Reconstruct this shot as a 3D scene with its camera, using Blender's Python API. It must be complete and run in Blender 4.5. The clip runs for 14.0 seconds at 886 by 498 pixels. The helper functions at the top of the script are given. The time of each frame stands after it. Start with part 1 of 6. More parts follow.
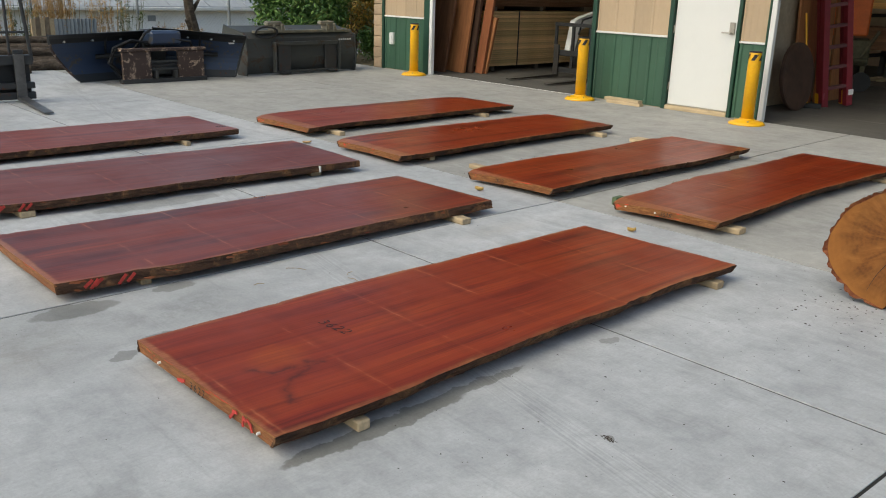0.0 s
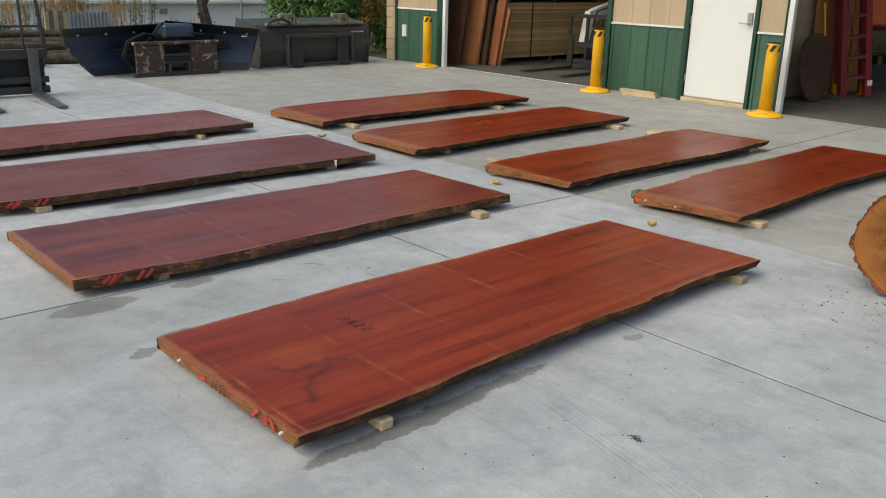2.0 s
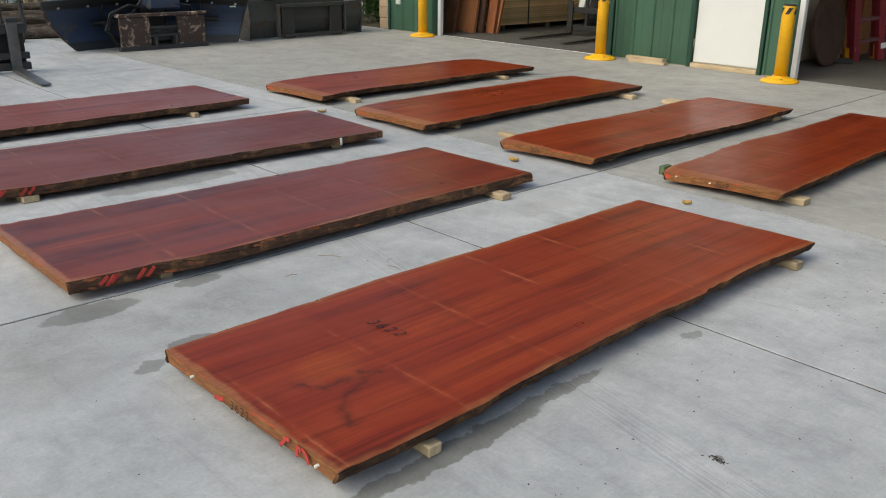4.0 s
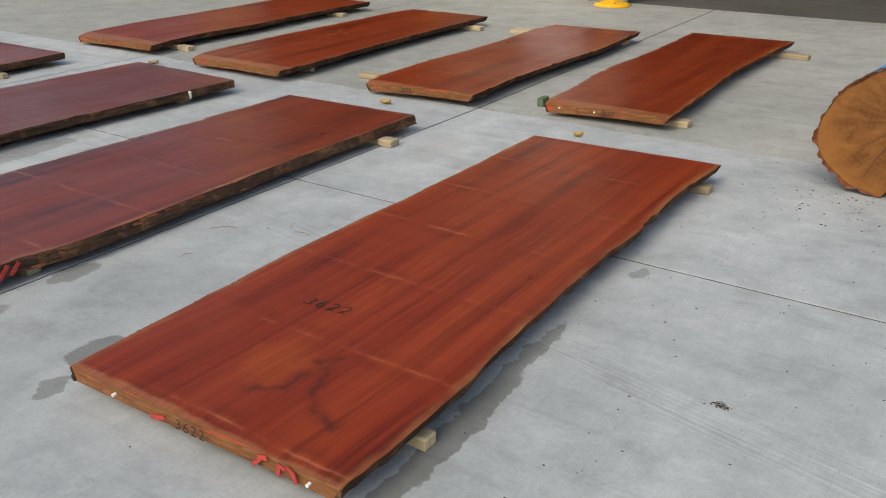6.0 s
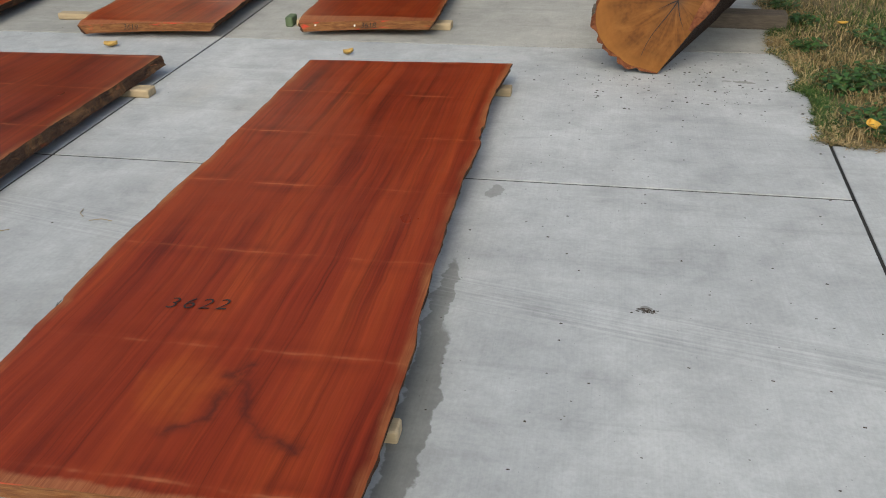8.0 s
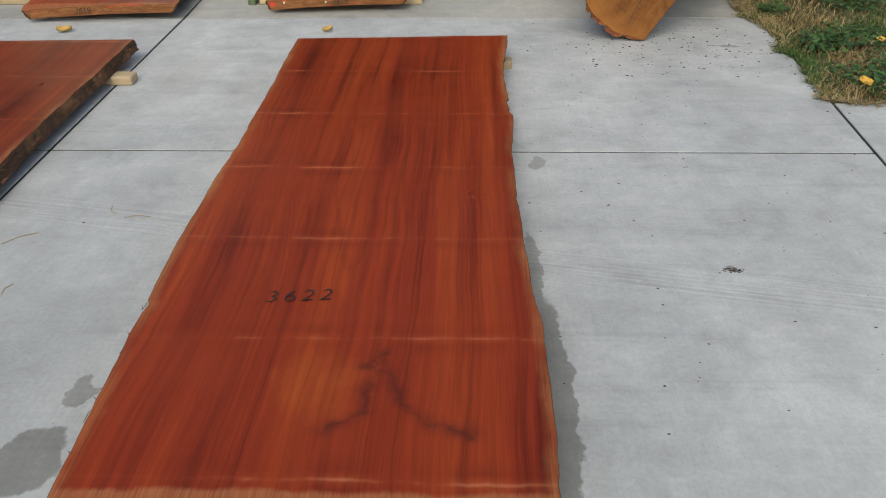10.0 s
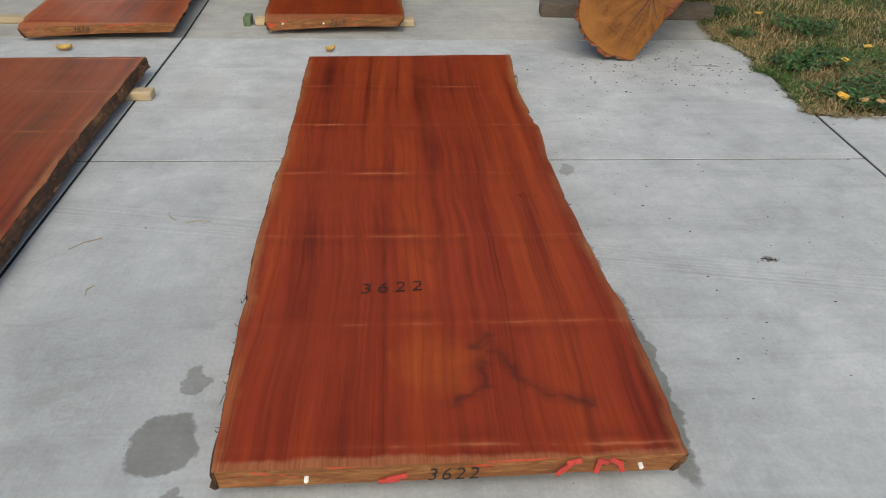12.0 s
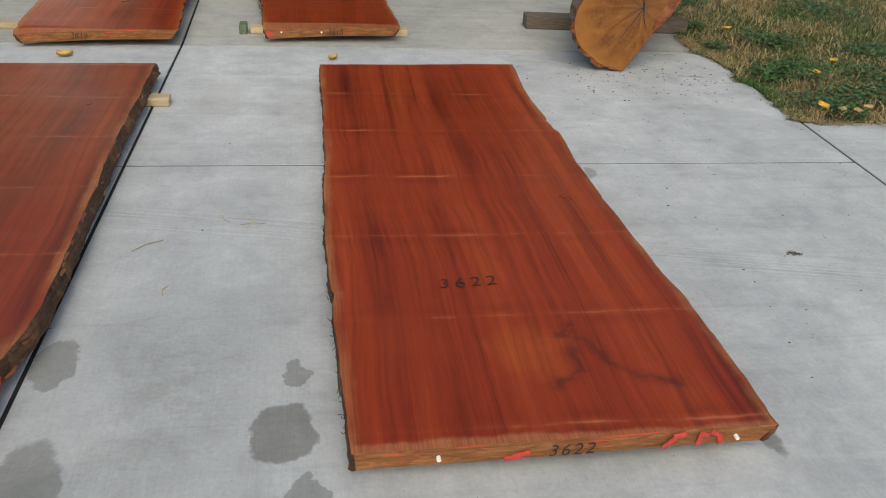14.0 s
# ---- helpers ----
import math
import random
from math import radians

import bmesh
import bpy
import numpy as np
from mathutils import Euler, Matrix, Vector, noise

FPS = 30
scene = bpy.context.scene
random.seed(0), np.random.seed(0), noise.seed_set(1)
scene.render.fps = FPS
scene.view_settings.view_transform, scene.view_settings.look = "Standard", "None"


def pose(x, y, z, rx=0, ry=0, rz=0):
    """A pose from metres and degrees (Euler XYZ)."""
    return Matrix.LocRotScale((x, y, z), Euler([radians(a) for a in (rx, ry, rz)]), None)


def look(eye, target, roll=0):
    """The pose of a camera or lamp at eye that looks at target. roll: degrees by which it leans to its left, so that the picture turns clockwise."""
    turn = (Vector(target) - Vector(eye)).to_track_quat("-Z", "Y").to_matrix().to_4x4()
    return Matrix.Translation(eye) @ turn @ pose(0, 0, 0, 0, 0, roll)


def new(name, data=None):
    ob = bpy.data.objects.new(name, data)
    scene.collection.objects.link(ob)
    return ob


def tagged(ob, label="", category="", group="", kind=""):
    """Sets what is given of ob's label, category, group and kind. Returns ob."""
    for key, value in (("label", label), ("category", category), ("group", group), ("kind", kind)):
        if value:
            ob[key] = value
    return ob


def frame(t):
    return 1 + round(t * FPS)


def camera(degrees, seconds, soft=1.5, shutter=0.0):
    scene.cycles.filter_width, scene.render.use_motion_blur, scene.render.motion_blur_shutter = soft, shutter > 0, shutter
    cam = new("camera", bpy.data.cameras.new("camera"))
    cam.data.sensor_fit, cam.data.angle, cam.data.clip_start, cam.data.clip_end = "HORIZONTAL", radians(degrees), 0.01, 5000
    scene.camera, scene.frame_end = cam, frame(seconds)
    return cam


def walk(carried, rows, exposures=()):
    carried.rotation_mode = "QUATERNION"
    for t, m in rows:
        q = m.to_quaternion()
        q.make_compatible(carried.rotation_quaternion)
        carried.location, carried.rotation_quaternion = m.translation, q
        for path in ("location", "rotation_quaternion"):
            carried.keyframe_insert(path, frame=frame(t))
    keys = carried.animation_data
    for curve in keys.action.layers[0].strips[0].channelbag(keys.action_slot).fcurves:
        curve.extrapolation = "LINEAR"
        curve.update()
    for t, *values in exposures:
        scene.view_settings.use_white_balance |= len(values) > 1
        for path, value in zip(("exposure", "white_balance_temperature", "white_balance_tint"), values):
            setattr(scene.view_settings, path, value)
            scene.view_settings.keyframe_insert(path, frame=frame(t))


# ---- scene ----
cam = camera(55.0, 14.0, soft=1.05)
PATH = [
    (0, (0.672, 1.819, 1.589), (-0.729, 3.117, 0.996), 1.8),
    (0.5, (0.677, 1.814, 1.59), (-0.736, 3.098, 0.995), 1.7),
    (1, (0.687, 1.812, 1.59), (-0.729, 3.092, 0.993), 1.7),
    (1.5, (0.69, 1.813, 1.586), (-0.727, 3.089, 0.984), 1.6),
    (2, (0.599, 1.82, 1.587), (-0.815, 3.096, 0.976), 1.5),
    (4.5, (0.014, 1.958, 1.548), (-1.328, 3.263, 0.844), 0.5),
    (5, (-0.142, 1.883, 1.55), (-1.315, 3.337, 0.836), 0.5),
    (5.5, (-0.275, 1.857, 1.527), (-1.359, 3.368, 0.792), 0.9),
    (6, (-0.442, 1.908, 1.488), (-1.463, 3.428, 0.682), -0.1),
    (6.5, (-0.599, 1.954, 1.48), (-1.392, 3.573, 0.615), -0.2),
    (7, (-0.812, 1.959, 1.486), (-1.35, 3.637, 0.541), -0.1),
    (7.5, (-0.981, 1.961, 1.484), (-1.381, 3.648, 0.487), -1.3),
    (7.7, (-1.046, 1.977, 1.48), (-1.422, 3.67, 0.482), -1.5),
    (9.8, (-1.708, 1.94, 1.469), (-1.793, 3.638, 0.416), -0.7),
    (10, (-1.779, 1.936, 1.47), (-1.844, 3.635, 0.417), -0.7),
    (10.5, (-1.92, 1.884, 1.484), (-1.938, 3.591, 0.443), -0.7),
    (11, (-2.052, 1.797, 1.485), (-2.018, 3.512, 0.456), -0.2),
    (11.5, (-2.157, 1.731, 1.48), (-2.077, 3.463, 0.483), 1.0),
    (12, (-2.267, 1.741, 1.456), (-2.139, 3.474, 0.467), 1.5),
    (12.5, (-2.393, 1.732, 1.48), (-2.219, 3.467, 0.501), 2.3),
    (13, (-2.538, 1.693, 1.478), (-2.31, 3.424, 0.501), 2.3),
    (13.5, (-2.643, 1.657, 1.482), (-2.363, 3.385, 0.515), 2.8),
    (14, (-2.743, 1.647, 1.468), (-2.435, 3.374, 0.508), 3.7),
]
walk(cam, [(t, look(eye, target, roll)) for t, eye, target, roll in PATH])
scene.view_settings.exposure = 0.42
scene.view_settings.use_white_balance = True
scene.view_settings.white_balance_temperature = 6650
scene.view_settings.white_balance_tint = 1

# ---- light ----
world = bpy.data.worlds.new("world")
scene.world = world
world.use_nodes = True
sky_nodes = world.node_tree
sky = sky_nodes.nodes.new("ShaderNodeTexSky")
sky.sky_type = "NISHITA"
sky.sun_disc = False
sky.sun_elevation = radians(47)
sky.sun_rotation = radians(188)
sky.dust_density = 4.0
sky.air_density = 1.0
sky.ozone_density = 1.0
sky_nodes.links.new(sky.outputs[0], sky_nodes.nodes["Background"].inputs[0])
sky_nodes.nodes["Background"].inputs[1].default_value = 0.14

sun_data = bpy.data.lights.new("sun", "SUN")
sun_data.energy = 0.65
sun_data.angle = radians(50)
sun_data.color = (1.0, 0.94, 0.86)
sun = new("sun", sun_data)
sun.matrix_world = look((-3.3, -23.0, 25.0), (0, 0, 0))


# ---- node helpers ----
class Mat:
    """A small builder of node materials."""

    def __init__(self, name, rough=0.6, metal=0.0, spec=0.5):
        self.m = bpy.data.materials.new(name)
        self.m.use_nodes = True
        self.t = self.m.node_tree
        self.b = self.t.nodes["Principled BSDF"]
        self.b.inputs["Roughness"].default_value = rough
        self.b.inputs["Metallic"].default_value = metal
        self.b.inputs["Specular IOR Level"].default_value = spec

    def n(self, kind, **kw):
        nd = self.t.nodes.new(kind)
        for k, v in kw.items():
            setattr(nd, k, v)
        return nd

    def put(self, sock, v):
        if isinstance(v, bpy.types.NodeSocket):
            self.t.links.new(v, sock)
        elif v is not None:
            if isinstance(v, tuple) and len(v) == 3 and sock.type == "RGBA":
                v = (*v, 1.0)
            sock.default_value = v

    def coords(self, kind="Object", scale=(1, 1, 1), loc=(0, 0, 0)):
        if kind == "Position":
            src = self.n("ShaderNodeNewGeometry").outputs["Position"]
        else:
            src = self.n("ShaderNodeTexCoord").outputs[kind]
        mp = self.n("ShaderNodeMapping")
        self.put(mp.inputs["Vector"], src)
        mp.inputs["Scale"].default_value = scale
        mp.inputs["Location"].default_value = loc
        return mp.outputs[0]

    def vadd(self, a, b, op="ADD"):
        nd = self.n("ShaderNodeVectorMath", operation=op)
        self.put(nd.inputs[0], a)
        self.put(nd.inputs[1], b)
        return nd.outputs[0]

    def vscale(self, a, s):
        nd = self.n("ShaderNodeVectorMath", operation="SCALE")
        self.put(nd.inputs[0], a)
        nd.inputs["Scale"].default_value = s
        return nd.outputs[0]

    def noise(self, vec, scale=5.0, detail=4.0, rough=0.55, dist=0.0, color=False):
        nd = self.n("ShaderNodeTexNoise")
        self.put(nd.inputs["Vector"], vec)
        nd.inputs["Scale"].default_value = scale
        nd.inputs["Detail"].default_value = detail
        nd.inputs["Roughness"].default_value = rough
        nd.inputs["Distortion"].default_value = dist
        return nd.outputs["Color" if color else "Fac"]

    def voronoi(self, vec, scale=5.0, feature="F1", out="Distance"):
        nd = self.n("ShaderNodeTexVoronoi", feature=feature)
        self.put(nd.inputs["Vector"], vec)
        nd.inputs["Scale"].default_value = scale
        return nd.outputs[out]

    def math(self, op, a, b=None, c=None, clamp=False):
        nd = self.n("ShaderNodeMath", operation=op, use_clamp=clamp)
        for s, v in zip(nd.inputs, (a, b, c)):
            self.put(s, v)
        return nd.outputs[0]

    def ramp(self, fac, stops):
        nd = self.n("ShaderNodeValToRGB")
        self.put(nd.inputs[0], fac)
        el = nd.color_ramp.elements
        while len(el) < len(stops):
            el.new(0.5)
        for e, (p, c) in zip(el, stops):
            e.position = p
            e.color = (*c, 1.0) if isinstance(c, tuple) else (c, c, c, 1.0)
        return nd.outputs[0]

    def mix(self, fac, a, b, mode="MIX"):
        nd = self.n("ShaderNodeMix", data_type="RGBA", blend_type=mode)
        self.put(nd.inputs[0], fac)
        self.put(nd.inputs[6], a)
        self.put(nd.inputs[7], b)
        return nd.outputs[2]

    def rnd(self):
        return self.n("ShaderNodeObjectInfo").outputs["Random"]

    def island(self):
        return self.n("ShaderNodeNewGeometry").outputs["Random Per Island"]

    def xyz(self, vec):
        nd = self.n("ShaderNodeSeparateXYZ")
        self.put(nd.inputs[0], vec)
        return nd.outputs

    def bump(self, h, strength=0.3, dist=0.01):
        nd = self.n("ShaderNodeBump")
        self.put(nd.inputs["Height"], h)
        nd.inputs["Strength"].default_value = strength
        nd.inputs["Distance"].default_value = dist
        self.t.links.new(nd.outputs[0], self.b.inputs["Normal"])

    def base(self, c):
        self.put(self.b.inputs["Base Color"], c)

    def rough(self, r):
        self.put(self.b.inputs["Roughness"], r)


def concrete_material(name, dark, light, stains=(), scuffs=(), track_line=None):
    m = Mat(name, 0.8, 0, 0.35)
    p = m.coords("Position")
    big = m.noise(p, 0.55, 5, 0.6, 0.6)
    mid = m.noise(p, 3.2, 6, 0.65, 0.4)
    fine = m.noise(p, 70, 3, 0.7)
    broom = m.noise(m.coords("Position", (160, 3, 1)), 1.0, 3, 0.6)
    c = m.ramp(big, [(0.3, dark), (0.7, light)])
    c = m.mix(0.55, c, m.ramp(mid, [(0.28, 0.32), (0.48, 0.5), (0.74, 0.66)]), "OVERLAY")
    mot = m.noise(m.coords("Position", (1, 1, 1), (7, 2, 0)), 11, 6, 0.72, 0.6)
    c = m.mix(0.4, c, m.ramp(mot, [(0.3, 0.36), (0.52, 0.5), (0.7, 0.62)]), "OVERLAY")
    c = m.mix(m.math("MULTIPLY", m.ramp(fine, [(0.35, 1.0), (0.6, 0.0)]), 0.16), c, (0.17, 0.17, 0.165))
    c = m.mix(0.12, c, m.ramp(broom, [(0.3, 0.32), (0.7, 0.62)]), "OVERLAY")
    tone = m.math("MULTIPLY_ADD", m.rnd(), 0.10, 0.95)
    c = m.mix(1.0, c, tone, "MULTIPLY")
    # scuffs and tyre marks
    scuff = m.noise(m.coords("Position", (0.7, 2.6, 1), (3, 1, 0)), 1.6, 5, 0.7, 0.8)
    c = m.mix(m.math("MULTIPLY", m.ramp(scuff, [(0.58, 0.0), (0.75, 1.0)]), 0.28), c, (0.17, 0.17, 0.165))
    rot = m.n("ShaderNodeMapping")
    m.put(rot.inputs["Vector"], p)
    rot.inputs["Rotation"].default_value = (0, 0, radians(33))
    rot.inputs["Scale"].default_value = (0.35, 9.0, 1.0)
    track = m.noise(rot.outputs[0], 1.0, 5, 0.7, 0.3)
    c = m.mix(m.math("MULTIPLY", m.ramp(track, [(0.55, 0.0), (0.7, 1.0)]), 0.26), c, (0.20, 0.20, 0.195))
    c = m.mix(m.math("MULTIPLY", m.ramp(track, [(0.28, 1.0), (0.42, 0.0)]), 0.16), c, (0.62, 0.62, 0.60))
    pits = m.voronoi(p, 26)
    c = m.mix(m.math("MULTIPLY", m.math("LESS_THAN", pits, 0.045), 0.5), c, (0.09, 0.085, 0.08))
    rough = m.math("MULTIPLY_ADD", mid, 0.2, 0.66)
    if stains:
        warp = m.vscale(m.vadd(m.noise(p, 9, 4, 0.6, 0, True), (0.5, 0.5, 0.5), "SUBTRACT"), 0.11)
        pw = m.vadd(p, warp)
        total = None
        for x, y, rx, ry, wet in stains:
            d = m.vadd(pw, (x, y, 0.0), "SUBTRACT")
            d = m.vadd(d, (1 / rx, 1 / ry, 0.0), "MULTIPLY")
            ln = m.n("ShaderNodeVectorMath", operation="LENGTH")
            m.put(ln.inputs[0], d)
            k = m.ramp(ln.outputs["Value"], [(0.90, wet), (1.0, 0.0)])
            total = k if total is None else m.math("MAXIMUM", total, k)
        c = m.mix(total, c, m.mix(1.0, c, (0.52, 0.51, 0.48), "MULTIPLY"))
        rough = m.math("MULTIPLY_ADD", total, -0.25, rough)
    for x, y, rx, ry, k, tint in scuffs:
        d = m.vadd(m.vadd(p, (x, y, 0.0), "SUBTRACT"), (1 / rx, 1 / ry, 0.0), "MULTIPLY")
        ln = m.n("ShaderNodeVectorMath", operation="LENGTH")
        m.put(ln.inputs[0], d)
        soft = m.math("MULTIPLY", m.ramp(ln.outputs["Value"], [(0.15, k), (1.0, 0.0)]), m.ramp(mot, [(0.36, 0.25), (0.6, 1.0)]))
        c = m.mix(soft, c, m.mix(1.0, c, tint, "MULTIPLY"))
    if track_line:
        (ax, ay), (bx, by) = track_line
        g = math.atan2(by - ay, bx - ax)
        mp = m.n("ShaderNodeMapping", vector_type="TEXTURE")
        m.put(mp.inputs["Vector"], p)
        mp.inputs["Location"].default_value = (ax, ay, 0)
        mp.inputs["Rotation"].default_value = (0, 0, g)
        q = m.xyz(mp.outputs[0])
        lane = m.ramp(m.math("ABSOLUTE", q[1]), [(0.06, 1.0), (0.12, 0.0)])
        cmb = m.n("ShaderNodeCombineXYZ")
        m.put(cmb.inputs[0], m.math("MULTIPLY", q[0], 1.2))
        m.put(cmb.inputs[1], m.math("MULTIPLY", q[1], 75.0))
        rub = m.noise(cmb.outputs[0], 1.0, 3, 0.6)
        c = m.mix(m.math("MULTIPLY", lane, m.ramp(rub, [(0.46, 0.0), (0.62, 0.22)])), c, (0.17, 0.17, 0.17))
        c = m.mix(m.math("MULTIPLY", lane, m.ramp(rub, [(0.36, 0.16), (0.46, 0.0)])), c, (0.66, 0.66, 0.65))
    m.base(c)
    m.rough(rough)
    h = m.math("ADD", m.math("MULTIPLY", fine, 0.5), m.math("MULTIPLY", broom, 0.8))
    m.bump(h, 0.25, 0.004)
    return m.m


WET = [(-2.819, 3.339, 0.088, 0.115, 1.0), (-2.789, 3.579, 0.035, 0.06, 0.8), (-2.755, 3.121, 0.04, 0.07, 0.8),
       (-1.559, 3.598, 0.055, 0.46, 1.0), (-1.588, 4.140, 0.035, 0.28, 0.9), (-1.525, 4.948, 0.03, 0.07, 0.7),
       (-3.448, 3.669, 0.065, 0.13, 0.8), (-3.414, 3.149, 0.10, 0.22, 0.8), (-0.962, 4.196, 0.026, 0.020, 1.0),
       (-0.420, 6.366, 0.055, 0.022, 1.0), (-0.501, 6.373, 0.025, 0.015, 0.8),
       (-5.164, 4.394, 0.12, 0.5, 0.6), (-4.984, 7.481, 0.16, 0.34, 0.5), (-3.644, 4.631, 0.05, 0.42, 0.5)]
SCUFFS = [(-3.19, 5.9, 0.16, 0.42, 0.55, (0.78, 0.72, 0.64)), (-2.86, 5.75, 0.16, 0.30, 0.4, (0.82, 0.77, 0.70)), (-3.12, 3.62, 0.40, 0.55, 0.95, (0.60, 0.60, 0.59)), (-3.3, 3.0, 0.7, 0.5, 0.8, (0.68, 0.67, 0.65)),
          (-2.95, 4.85, 0.14, 0.16, 0.5, (0.72, 0.72, 0.72)), (-0.6, 5.75, 0.25, 0.12, 0.5, (0.76, 0.76, 0.76)), (-3.9, 2.7, 0.9, 0.25, 0.5, (0.72, 0.70, 0.67)), (-3.0, 2.75, 0.4, 0.3, 0.6, (0.66, 0.62, 0.58)),
          (-10.0, 4.3, 2.2, 0.5, 0.5, (0.7, 0.7, 0.7))]
M_CONC = concrete_material("concrete_light", (0.35, 0.36, 0.365), (0.47, 0.475, 0.475), WET, SCUFFS, ((-1.5, 4.215), (0.6, 3.81)))
M_CONC_OLD = concrete_material("concrete_weathered", (0.285, 0.278, 0.255), (0.385, 0.375, 0.345))
# indoor copy of the concrete, darkened in colour for the shade of the bays
M_CONC_IN_SHADED = concrete_material("concrete_indoor_shaded", (0.064, 0.060, 0.052), (0.102, 0.095, 0.082))


def plain(name, col, rough=0.5, metal=0.0, var=0.25, scale=6.0, bump=0.0, spec=0.5, stretch=(1, 1, 1), fine=0.35, spread=0.16):
    m = Mat(name, rough, metal, spec)
    p = m.coords("Object", stretch)
    a = m.noise(p, scale, 5, 0.6, 0.3)
    b = m.noise(p, scale * 9, 3, 0.6)
    lo = tuple(v * (1 - var) for v in col)
    hi = tuple(min(1, v * (1 + var)) for v in col)
    c = m.ramp(a, [(0.3, lo), (0.7, hi)])
    c = m.mix(fine, c, m.ramp(b, [(0.3, 0.38), (0.7, 0.6)]), "OVERLAY")
    c = m.mix(1.0, c, m.math("MULTIPLY_ADD", m.rnd(), spread, 1.0 - spread / 2), "MULTIPLY")
    m.base(c)
    m.rough(m.math("MULTIPLY_ADD", b, 0.25, max(0.05, rough - 0.12)))
    if bump:
        m.bump(m.math("ADD", a, m.math("MULTIPLY", b, 0.4)), bump, 0.02)
    return m.m


def slab_material(name, deep, mid, pale, knot=False, spec=0.24, spacing=0.50, shift=0.245, half=1.512):
    """Oiled red sawn wood: growth rings cut flat, long grain, and pale cross marks of the saw."""
    m = Mat(name, 0.4, 0, spec)
    seed = m.math("MULTIPLY", m.rnd(), 37.0)
    base = m.n("ShaderNodeTexCoord").outputs["Object"]
    sx = m.xyz(base)

    def vec(x, y, z):
        nd = m.n("ShaderNodeCombineXYZ")
        for sock, val in zip(nd.inputs, (x, y, z)):
            m.put(sock, val)
        return nd.outputs[0]

    v = vec(sx[0], sx[1], seed)
    warp = m.vscale(m.vadd(m.noise(m.vadd(v, (2.2, 0.9, 1.0), "MULTIPLY"), 1.0, 4, 0.55, 0, True), (0.5, 0.5, 0.5), "SUBTRACT"), 0.085)
    warp = m.vadd(warp, (1.0, 0.35, 0.0), "MULTIPLY")
    vw = m.vadd(v, warp)
    wx = m.xyz(vw)
    # rings of a log sawn flat: far apart over the heart, close together towards the sides
    height = m.math("MULTIPLY_ADD", m.noise(vec(seed, m.math("MULTIPLY", sx[1], 0.45), 3.0), 1.0, 2, 0.5), 0.16, 0.05)
    off = m.math("SUBTRACT", wx[0], m.math("MULTIPLY_ADD", m.noise(vec(seed, m.math("MULTIPLY", sx[1], 0.30), 9.0), 1.0, 2, 0.5), 0.3, -0.2))
    ring = m.math("SQRT", m.math("ADD", m.math("MULTIPLY", off, off), m.math("MULTIPLY", height, height)))
    broad = m.noise(vec(m.math("MULTIPLY", wx[0], 9.0), m.math("MULTIPLY", sx[1], 0.30), seed), 1.0, 4, 0.6)
    close = m.noise(vec(m.math("MULTIPLY", ring, 70.0), m.math("MULTIPLY", sx[1], 0.14), seed), 1.0, 4, 0.66)
    streak = m.noise(m.vadd(vw, (46.0, 0.36, 1.0), "MULTIPLY"), 1.0, 5, 0.68)
    fibre = m.noise(m.vadd(v, (190.0, 5.0, 1.0), "MULTIPLY"), 1.0, 3, 0.6)
    patch = m.noise(m.vadd(vw, (1.7, 1.3, 1.0), "MULTIPLY"), 1.0, 4, 0.6)
    c = m.ramp(broad, [(0.30, deep), (0.46, mid), (0.70, pale)])
    c = m.mix(0.6, c, m.ramp(close, [(0.28, 0.14), (0.46, 0.48), (0.70, 0.62)]), "OVERLAY")
    c = m.mix(0.6, c, m.ramp(streak, [(0.32, 0.14), (0.50, 0.5), (0.70, 0.62)]), "OVERLAY")
    c = m.mix(m.ramp(patch, [(0.42, 0.0), (0.66, 0.7)]), c, m.mix(m.ramp(close, [(0.3, 0.0), (0.7, 0.6)]), mid, pale))
    c = m.mix(0.35, c, m.ramp(fibre, [(0.25, 0.32), (0.75, 0.62)]), "OVERLAY")
    if knot:
        # a pale heart patch, and beside it a dark winding line of mineral stain
        kd = m.vadd(m.vadd(vw, (0.0, 1.16, 0.0), "ADD"), (1 / 0.13, 1 / 0.17, 0.0), "MULTIPLY")
        ln = m.n("ShaderNodeVectorMath", operation="LENGTH")
        m.put(ln.inputs[0], kd)
        d = m.math("ADD", ln.outputs["Value"], m.math("MULTIPLY", m.math("SUBTRACT", m.noise(v, 6, 4, 0.6), 0.5), 2.0))
        c = m.mix(m.math("MULTIPLY", m.ramp(d, [(0.1, 0.55), (1.4, 0.0)]), m.ramp(m.math("ADD", m.math("MULTIPLY", close, 0.5), m.math("MULTIPLY", streak, 0.5)), [(0.38, 0.15), (0.60, 1.0)])), c, (0.36, 0.085, 0.016))
        jit = m.vscale(m.vadd(m.noise(v, 26, 3, 0.6, 0, True), (0.5, 0.5, 0.5), "SUBTRACT"), 0.035)
        jit = m.vadd(jit, m.vscale(m.vadd(m.noise(v, 7, 2, 0.5, 0, True), (0.5, 0.5, 0.5), "SUBTRACT"), 0.05))
        flat = m.vadd(m.vadd(v, jit), (1.0, 1.0, 0.0), "MULTIPLY")
        nearest = None
